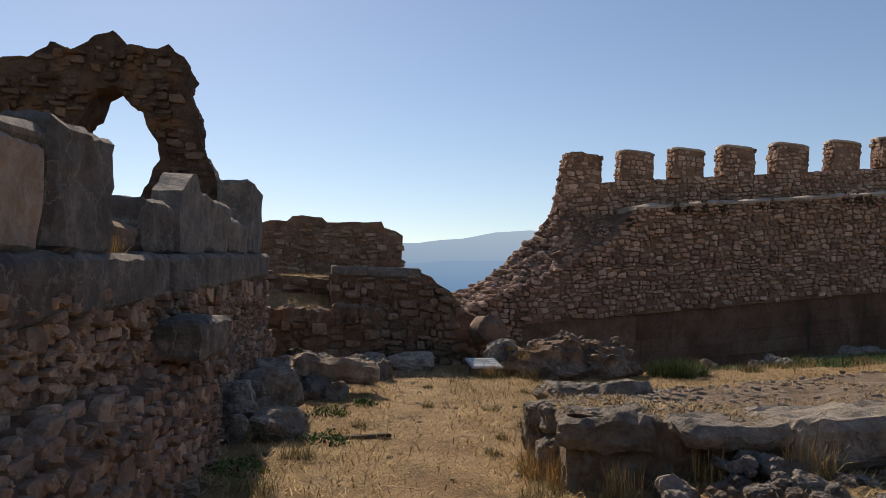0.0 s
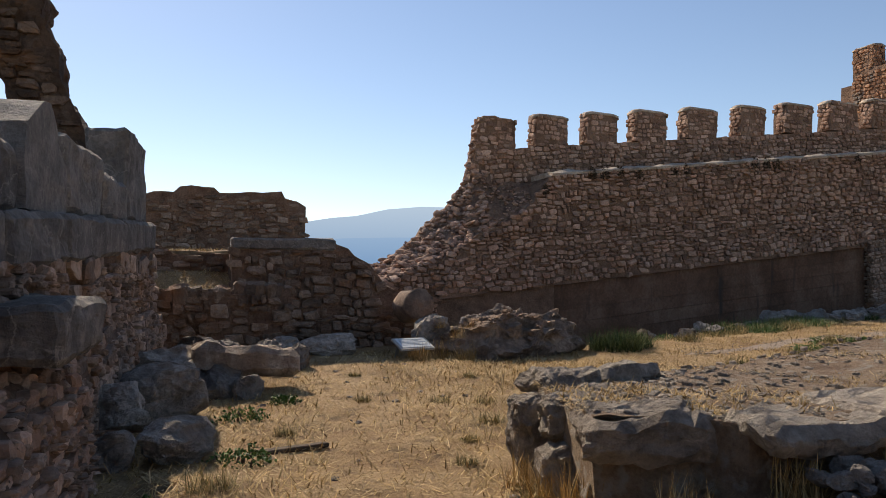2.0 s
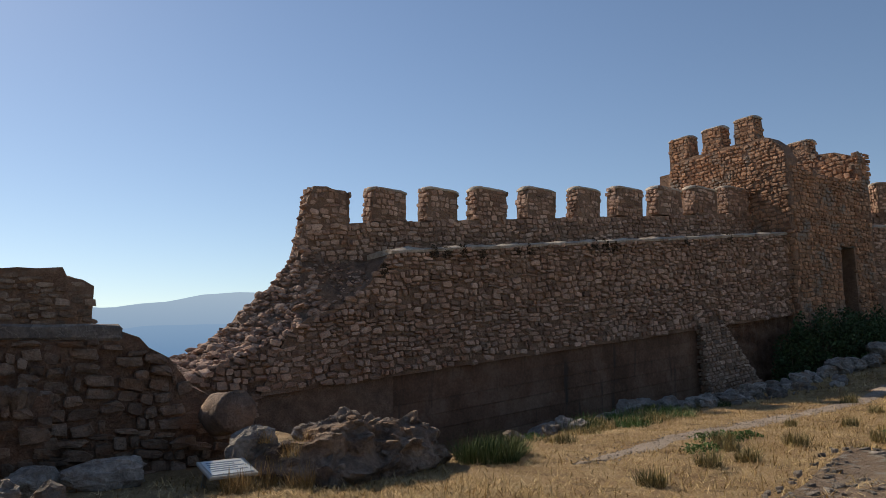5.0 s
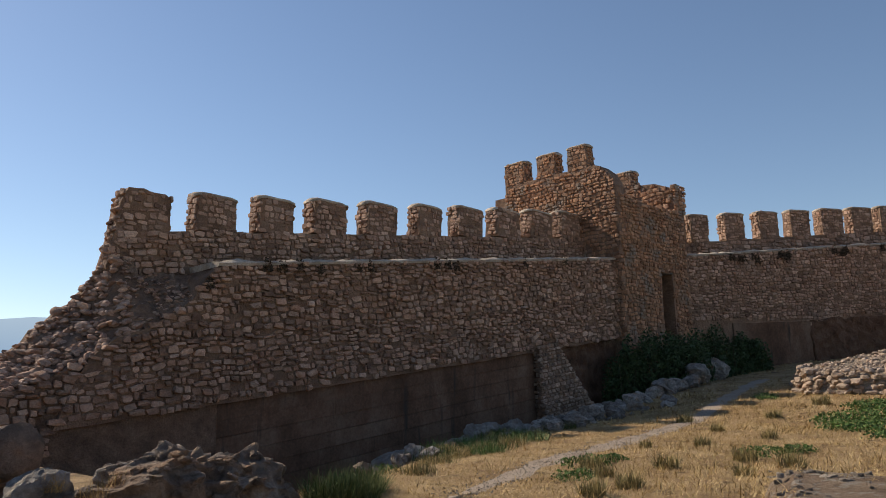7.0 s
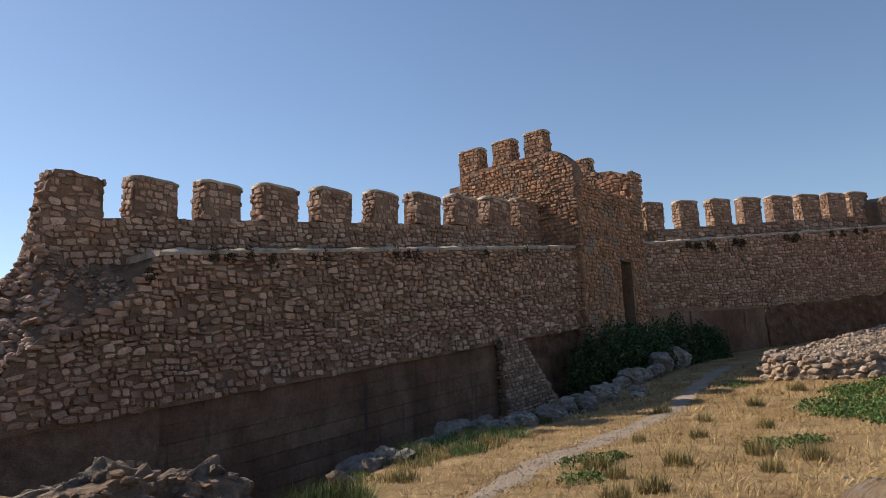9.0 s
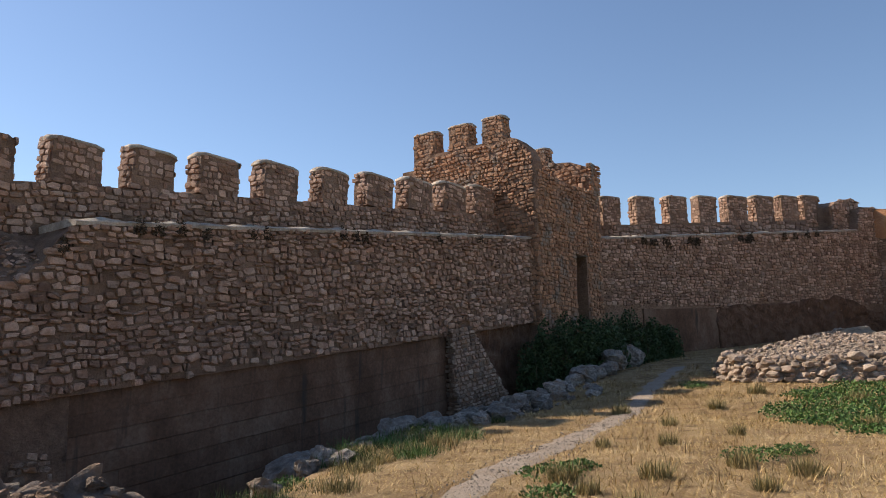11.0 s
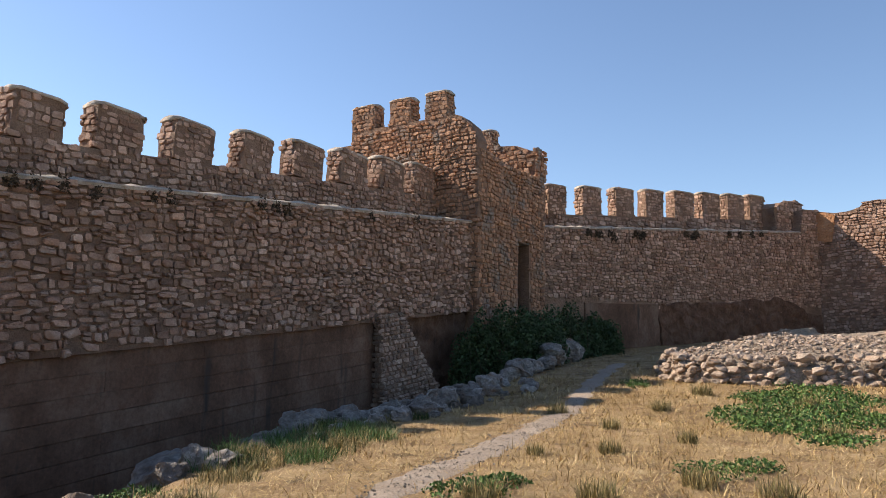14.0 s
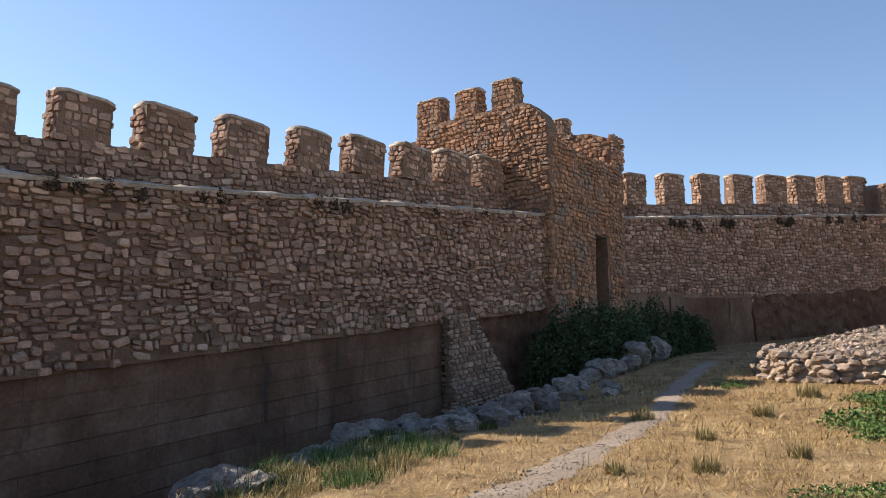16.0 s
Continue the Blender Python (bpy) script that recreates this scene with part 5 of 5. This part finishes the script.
gr_ = random.Random(77)
grit = []
for k in range(2600):
    x = gr_.uniform(7.6, 22.0)
    y = track_y(x) + gr_.gauss(0, 0.22)
    q = 0.005 + 0.018 * gr_.random() ** 3
    grit.append((FIELD[k % 24], pose(x, y, gz(x, y) + 0.012, -90 + gr_.uniform(-20, 20), 0, gr_.uniform(0, 360)) @ Matrix.Diagonal((q * 1.3, q * 0.5, q, 1))))
join_shapes("path_gravel", grit, M_RIM, None, label="pale grit trodden into the footpath")
bpy.data.objects["path_gravel"]["category"] = "gravel"


# ---- rubble heap ----
heap = tagged(new("rubble_heap"), "low heap of pale rubble held by dry-stacked stones", "stone heap")
edge_pts = [(28.8, 16.0), (27.0, 15.4), (25.9, 14.7), (25.6, 13.7), (25.7, 12.6), (26.0, 11.2), (26.4, 9.6), (26.8, 7.8), (27.2, 6.0)]
hv, hf = [], []
cx, cy = 32.0, 11.0
levels = ((0.0, 0.0), (0.03, 0.55), (0.12, 0.72), (0.3, 0.9), (0.55, 1.18), (0.8, 1.42), (1.0, 1.55))
for i in range(len(edge_pts) * 4 - 3):
    f = i / 4
    a = min(int(f), len(edge_pts) - 2)
    e = Vector(edge_pts[a]).lerp(Vector(edge_pts[a + 1]), f - a)
    g = gz(e.x, e.y)
    for s, h in levels:
        x, y = e.x + (cx - e.x) * s, e.y + (cy - e.y) * s * 0.8
        hv.append((x, y, g - 0.1 + h + 0.08 * noise.noise((x * 1.5, y * 1.5, 3))))
    if i:
        for k in range(len(levels) - 1):
            b = i * len(levels) + k
            hf.append((b - len(levels), b - len(levels) + 1, b + 1, b))
part_me = mesh_from("fill", hv, hf, M_GRAVEL)
child("fill", part_me, heap, label="gravel and small stones")
PALE = [rock_mesh("stone", 90 + i, M_PALE, 2) for i in range(10)]
r_ = random.Random(12)
along_pts = []
for i in range(len(edge_pts) - 1):
    a, b = Vector(edge_pts[i]), Vector(edge_pts[i + 1])
    n = int((b - a).length / 0.3) + 1
    along_pts += [a.lerp(b, k / n) for k in range(n)]
for lvl in range(5):
    for k, e in enumerate(along_pts):
        if r_.random() < 0.08:
            continue
        d = Vector((cx - e.x, cy - e.y)).normalized() * (0.07 * lvl)
        s = r_.uniform(0.2, 0.46)
        z = gz(e.x, e.y) + 0.06 + 0.15 * lvl + r_.uniform(-0.04, 0.04)
        child("stone", PALE[r_.randrange(10)], heap, pose(e.x + d.x + r_.uniform(-0.1, 0.1), e.y + d.y + r_.uniform(-0.12, 0.12), z, r_.uniform(-15, 15), r_.uniform(-15, 15), r_.uniform(0, 360)) @ Matrix.Diagonal((s * 1.15, s, s * 0.66, 1)))
loose = []
pal = []
for me in PALE:
    pal.append((np.array([v.co[:] for v in me.vertices]), [tuple(p.vertices) for p in me.polygons]))
for k in range(2600):
    f = r_.uniform(0, len(edge_pts) - 1.01)
    a = int(f)
    e = Vector(edge_pts[a]).lerp(Vector(edge_pts[a + 1]), f - a)
    s = r_.uniform(0.02, 0.85) ** 1.2
    h = float(np.interp(s, [q[0] for q in levels], [q[1] for q in levels]))
    x, y = e.x + (cx - e.x) * s, e.y + (cy - e.y) * s * 0.8
    q = 0.04 + 0.16 * r_.random() ** 2.5
    loose.append((pal[k % 10], pose(x, y, gz(e.x, e.y) - 0.08 + h, r_.uniform(-30, 30), r_.uniform(-30, 30), r_.uniform(0, 360)) @ Matrix.Diagonal((q * 1.2, q, q * 0.7, 1))))
join_shapes("scree", loose, M_PALE, heap, label="loose pale stones")


# ---- grass and weeds ----
def blades(name, pts, length, width, lie, mat, r, bend=0.5, segs=1):
    """Thin blades at the points; lie: 0 upright, 1 flat on the ground."""
    n = len(pts)
    az = r.uniform(0, 2 * math.pi, n)
    tilt = np.clip(r.normal(lie, 0.2, n), 0.02, 1.05) * math.pi / 2
    ln = length * r.uniform(0.5, 1.4, n)
    wd = width * r.uniform(0.6, 1.4, n)
    d = np.stack([np.cos(az) * np.sin(tilt), np.sin(az) * np.sin(tilt), np.cos(tilt)], 1)
    side = np.stack([-np.sin(az), np.cos(az), np.zeros(n)], 1)
    mid = pts + d * ln[:, None] * 0.55
    d2 = d.copy()
    d2[:, 2] -= bend * r.uniform(0, 1, n)
    tip = mid + d2 * ln[:, None] * 0.5
    w = side * wd[:, None] / 2
    v = np.stack([pts - w, pts + w, mid + w * 0.8, mid - w * 0.8, tip], 1).reshape(-1, 3)
    b = np.arange(n)[:, None] * 5
    quads = (b + np.array([0, 1, 2, 3])).tolist()
    tris = (b + np.array([3, 2, 4])).tolist()
    return mesh_from(name, v, quads + tris, mat)


def leaves(name, pts, size, mat, r):
    """Small folded leaves turned every way."""
    n = len(pts)
    a = r.normal(size=(n, 3))
    a /= np.linalg.norm(a, axis=1)[:, None]
    b = np.cross(a, r.normal(size=(n, 3)))
    b /= np.linalg.norm(b, axis=1)[:, None]
    c = np.cross(a, b)
    s = (size * r.uniform(0.6, 1.4, n))[:, None]
    v = np.stack([pts - a * s * 0.5, pts + b * s * 0.28 + c * s * 0.06, pts + a * s * 0.5, pts - b * s * 0.28 + c * s * 0.06], 1).reshape(-1, 3)
    k = np.arange(n)[:, None] * 4
    return mesh_from(name, v, (k + np.array([0, 1, 2])).tolist() + (k + np.array([0, 2, 3])).tolist(), mat)


def scatter(n, x0, x1, y0, y1, keep, r):
    x, y = r.uniform(x0, x1, n), r.uniform(y0, y1, n)
    k = keep(x, y)
    x, y = x[k], y[k]
    return np.stack([x, y, ground_z(x, y)], 1)


def patchy(x, y, s, cut):
    return np.sin(x * s + 1.3 * np.sin(y * s * 0.7)) * np.sin(y * s * 1.1 + 1.7 * np.sin(x * s * 0.6)) > cut


tx = np.array([p[0] for p in track])
ty = np.array([p[1] for p in track])
off_path = lambda x, y: np.abs(y - np.interp(x, tx, ty)) > np.clip(rng.normal(0.32, 0.12, len(x)), 0, 1) * np.clip((x - 7) / 3, 0, 1)
off_ditch = lambda x, y: y < np.interp(x, [0, 5.5, 6.3, 9, 12, 15, 19, 24, 28, 40], [14.4, 14.2, 14.2, 15.0, 16.5, 17.6, 18.8, 20, 20.6, 24])
off_plat = lambda x, y: ~((x > 2.1) & (x < 11) & (y > np.interp(x, [q[0] for q in FRONT], [q[1] for q in FRONT])) & (y < np.interp(x, [q[0] for q in BACK], [q[1] for q in BACK])))
right_of_wall = lambda x, y: x > -0.75 + 0.06 * (y - 4)
worn = lambda x, y: (np.abs(x - (1.0 + 0.12 * (y - 4))) > 0.45) | (rng.uniform(0, 1, len(x)) < 0.35)

p = scatter(75000, -0.8, 6, 1.5, 14.5, lambda x, y: off_plat(x, y) & right_of_wall(x, y) & worn(x, y) & off_ditch(x, y), rng)
tagged(new("straw", blades("straw", p, 0.11, 0.0075, 0.83, M_STRAW, rng)), "short dry straw lying on the earth", "dry grass", kind="stuff")
p = scatter(170000, 3.5, 26, 6.8, 19.5, lambda x, y: off_path(x, y) & off_ditch(x, y), rng)
tagged(new("straw", blades("straw", p, 0.12, 0.007, 0.88, M_STRAW, rng)), "short dry straw covering the open field", "dry grass", kind="stuff")
p = scatter(26000, 18, 45, 3, 20.5, lambda x, y: off_path(x, y) & off_ditch(x, y), rng)
tagged(new("straw", blades("straw", p, 0.16, 0.018, 0.75, M_STRAW, rng)), "dry yellow grass at the far side of the field", "dry grass", kind="stuff")
p = scatter(34000, 4, 30, 8, 19, lambda x, y: off_path(x, y) & off_ditch(x, y) & patchy(x, y, 0.9, 0.1), rng)
tagged(new("grass", blades("grass", p, 0.15, 0.007, 0.55, M_STRAW, rng)), "taller dry yellow grass in patches", "dry grass", kind="stuff")
p = np.array([plat_at(u, v).to_tuple() for u, v in zip(5.2 * rng.uniform(0, 1, 9000) ** 1.1, rng.uniform(0.12, 0.98, 9000))])
p = p[patchy(p[:, 0], p[:, 1], 2.6, -0.05)]
p = np.column_stack([p, [plat_z(x, y) for x, y in p]])
tagged(new("straw", blades("straw", p, 0.09, 0.006, 0.82, M_STRAW, rng)), "dry straw on top of the foundation", "dry grass", kind="stuff")
p = scatter(7000, -1.6, 0.6, 14.6, 17.5, lambda x, y: (y < 15.55) | (y > 16.1), rng)
p[:, 2] = [terrace_z(x, y) for x, y in p[:, :2]]
tagged(new("grass", blades("grass", p, 0.08, 0.008, 0.75, M_STRAW, rng)), "dry golden grass on the terrace", "dry grass", kind="stuff")


def tuft(x, y, z, radius, height, n, mat, label, name="grass_tuft", group="", lie=0.32, width=0.008):
    ang = rng.uniform(0, 2 * math.pi, n)
    rad = radius * np.sqrt(rng.uniform(0, 1, n)) * 0.6
    pts = np.stack([np.cos(ang) * rad, np.sin(ang) * rad, np.zeros(n)], 1)
    ob = new(name, blades(name, pts, height, width, lie, mat, rng, 0.7))
    ob.location = (x, y, z - 0.01)
    return tagged(ob, label, "grass tuft", group)


OL = "grey-green dry tuft of weeds on the field"
for x, y, s in ((19.5, 15.45, 1.2), (10.7, 12.3, 1.0), (11.3, 11.45, 1.0), (8.7, 10.95, 0.9), (9.4, 10.9, 0.9), (12.65, 10.9, 1.0), (12.3, 10.1, 1.0), (7.2, 10.5, 0.9), (14.5, 12.5, 0.8), (17.0, 13.4, 0.8), (20.5, 13.6, 1.1), (22.0, 11.0, 1.2), (11.0, 10.2, 0.7), (16.0, 11.9, 0.8), (13.9, 13.3, 0.6), (18.0, 10.2, 1.2), (23.5, 13.5, 1.3), (10.1, 11.7, 0.7)):
    tuft(x, y, gz(x, y), 0.3 * s, 0.24 * s, 300, M_OLIVE, OL, group="weed tufts on the field")
for x, y, s in ((-0.19, 5.68, 1.3), (0.12, 6.77, 1.2), (2.47, 9.39, 0.8), (2.95, 9.31, 0.8), (2.58, 8.23, 0.8), (1.82, 5.3, 1.2), (1.5, 4.9, 1.3), (2.2, 4.9, 1.0), (2.62, 4.76, 0.9), (0.75, 8.23, 0.7), (1.9, 7.0, 0.6), (1.7, 9.6, 0.6), (2.15, 7.6, 0.6), (3.4, 11.0, 0.7), (2.0, 11.5, 0.6), (-0.4, 4.6, 1.2), (3.9, 9.2, 0.8), (2.0, 6.0, 0.9)):
    tuft(x, y, gz(x, y), 0.22 * s, 0.14 * s, 240, M_OLIVE, "small dusty tuft of weeds beside the path", group="weed tufts beside the path", width=0.004, lie=0.48)
for x, y, s in ((2.1, 5.6, 1.0), (2.05, 6.3, 0.9), (2.3, 5.0, 1.0), (3.3, 12.9, 1.0), (3.7, 13.1, 1.3), (4.0, 12.8, 1.1), (3.5, 13.6, 1.2), (2.9, 4.9, 1.0), (3.5, 4.7, 1.2), (4.3, 4.6, 1.2), (5.0, 7.9, 1.1), (2.05, 5.9, 1.0), (3.6, 7.5, 0.9)):
    tuft(x, y, gz(x, y), 0.25 * s, 0.26 * s, 220, M_STRAW, "dry golden grass clump against the stones", group="dry clumps against the stones", width=0.006)


def leafy(x, y, z, rx, ry, h, n, leaf, mat, label, name="green_plant", category="plant", group="", stems=14):
    """A low leafy plant: thin stems and many small leaves."""
    thing = new(name)
    u = rng.normal(size=(n, 3))
    u /= np.linalg.norm(u, axis=1)[:, None]
    rad = rng.uniform(0.35, 1.0, n) ** 0.5
    lump = 1 + 0.25 * np.sin(u[:, 0] * 5 + x) * np.sin(u[:, 1] * 4 + y)
    pts = np.stack([u[:, 0] * rx * rad * lump, u[:, 1] * ry * rad * lump, np.abs(u[:, 2]) * h * rad * lump], 1)
    tagged(child("foliage", leaves("foliage", pts, leaf, mat, rng), thing), kind="stuff")
    sp = rng.normal(size=(stems, 3)) * np.array([rx * 0.3, ry * 0.3, 0])
    tagged(child("stems", blades("stems", sp, h * 0.9, 0.02, 0.3, M_TWIG, rng), thing), kind="stuff")
    thing.location = (x, y, z)
    return tagged(thing, label, category, group)


# grass and weeds in front of the ditch
for x, y, s in ((6.75, 13.0, 0.75), (7.3, 13.4, 0.6)):
    tuft(x, y, gz(x, y), 0.95 * s, 0.5 * s, 1700, M_WEED, "bushy green grass clump at the ditch edge", group="green clumps at the ditch", width=0.007, lie=0.42)
for x, y, s in ((12.2, 15.9, 1.0), (12.9, 15.6, 1.0), (13.4, 16.2, 1.1), (14.0, 16.0, 0.8), (13.0, 16.6, 1.1), (12.0, 16.6, 1.0), (14.6, 16.4, 0.7), (11.3, 15.6, 0.9), (12.6, 16.2, 1.1), (13.6, 15.7, 1.1), (11.8, 15.3, 1.1), (14.3, 16.6, 1.1), (12.3, 17.0, 1.2), (13.3, 17.1, 1.2), (14.9, 17.2, 1.1), (11.2, 16.3, 1.1), (15.4, 17.0, 0.8), (10.6, 15.4, 1.0), (16.2, 17.4, 0.9)):
    tuft(x, y, gz(x, y), 0.5 * s, 0.22 * s, 380, M_GREEN if s > 1.05 else M_OLIVE, "fresh green grass clump among the boulders", group="green clumps at the ditch", width=0.008, lie=0.52)
wr = random.Random(17)
for k in range(44):
    x = 8.4 + 12.5 * wr.random()
    y = float(np.interp(x, [5, 9, 12, 15, 19, 24], [13.4, 14.1, 15.2, 16.4, 17.9, 19.3])) + wr.uniform(0.0, 1.9)
    q = wr.uniform(0.7, 1.3)
    tuft(x, y, gz(x, y), 0.5 * q, wr.choice((0.1, 0.14, 0.24)) * q, 360, wr.choice((M_WEED, M_WEED, M_OLIVE)), "rank weeds on the bank below the path", group="weeds on the ditch bank", width=0.007, lie=0.36)
for x, y, s in ((10.9, 12.55, 0.8), (11.5, 12.5, 0.5), (13.3, 10.95, 0.8), (13.9, 10.6, 0.6), (9.9, 12.0, 0.6), (9.3, 15.3, 0.7), (25.2, 15.7, 0.9), (24.6, 15.4, 0.7)):
    leafy(x, y, gz(x, y), 0.6 * s, 0.5 * s, 0.2 * s, 520, 0.04, M_GREEN, "low leafy green weed on the dry field", group="leafy weeds on the field")
for x, y, s in ((0.36, 7.4, 1.0), (0.45, 8.95, 1.0), (-0.35, 6.2, 1.0), (0.9, 9.6, 0.7)):
    leafy(x, y, gz(x, y), 0.24 * s, 0.2 * s, 0.12 * s, 320, 0.035, M_GREEN, "small low green plant beside the wall", group="small plants beside the wall", stems=6)
# creeping patch
pts = scatter(42000, 15, 27, 7, 13.5, lambda x, y: ((x - 21.2) / 4.6) ** 2 + ((y - 10.9 - 0.12 * (x - 20)) / 1.6) ** 2 + 0.45 * np.sin(x * 2.1) * np.sin(y * 2.7) + rng.uniform(-0.25, 0.25, len(x)) < 0.75, rng)
pts[:, 2] += rng.uniform(0.01, 0.13, len(pts))
tagged(new("creeping_weed", leaves("creeping_weed", pts, 0.065, M_GREEN, rng)), "spreading mat of green creeping weed on straw", "weeds", kind="stuff")

# dark shrubs in the ditch before the tower
for x, y, rx, ry, h in ((27.4, 21.9, 1.1, 0.8, 2.7), (28.6, 21.4, 1.8, 1.1, 2.6), (30.6, 21.1, 1.9, 1.1, 2.2), (33.2, 21.0, 1.9, 1.0, 2.0), (35.4, 20.6, 1.4, 0.9, 1.7)):
    leafy(x, y, gz(x, y) - 0.1, rx, ry, h, 7500, 0.12, M_FIG, "dense dark green shrub growing in the ditch", "shrub", "shrub", "shrubs in the ditch", stems=40)
# weeds rooted in the wall top
for x, dz in ((11.9, 0.1), (12.35, 0.12), (12.9, 0.1), (13.6, 0.2), (14.9, 0.15), (15.35, 0.15), (18.1, 0.12), (18.6, 0.15), (19.0, 0.2), (22.6, 0.15), (10.3, 0.5), (25.0, 0.1)):
    ob = leafy(x, FACE - 0.02, ledge_z(x) - dz - 0.15, 0.17, 0.1, 0.34, 260, 0.07, M_TWIG, "dark dried weed rooted in the wall face", "wall_weed", "weed", "weeds on the wall", stems=5)

for k in range(16):
    u = 0.8 + 17.2 * wr.random()
    p = FM @ Vector((u, -0.04, fl(u) - 0.12 - 0.3 * wr.random()))
    leafy(p.x, p.y, p.z - 0.2, 0.3, 0.12, 0.4, 260, 0.08, M_TWIG, "dark dried weed rooted in the wall face", "wall_weed", "weed", "weeds on the wall", stems=5)

# loose stones and a plank on the path
for k in range(46):
    x, y = r_.uniform(-0.3, 4.0), r_.uniform(3.5, 13)
    if x > 2.1 and 3.4 < y < 7.0:
        continue
    s = r_.uniform(0.03, 0.09)
    rock(x, y, gz(x, y) + 0.006, s * 1.3, s, s * 0.5, r_.uniform(0, 360), k, "small loose stone on the trodden earth", "loose_stone", "loose stones on the path")
bm = block(0.62, 0.09, 0.035, 0.008, 3, 0.01)
ob = part("plank", bm, M_TWIG)
ob.matrix_world = pose(0.72, 7.75, gz(0.72, 7.75), 0, 0, 12)
tagged(ob, "weathered dark wooden plank lying in the straw", "plank")

# dry grass rooted on the marble course and on the rock mass
for x, y, z, q in ((face_x(5.45) - 0.12, 5.45, corn_z(5.45), 1.0), (face_x(5.3) - 0.2, 5.3, corn_z(5.3), 0.7), (3.95, 13.0, 0.32, 1.5), (4.25, 13.2, 0.42, 1.3), (3.8, 13.45, 0.45, 1.2)):
    tuft(x, y, z, 0.14 * q, 0.17 * q, 110, M_STRAW, "tuft of dry golden grass rooted between stones", group="dry clumps against the stones", width=0.004, lie=0.4)
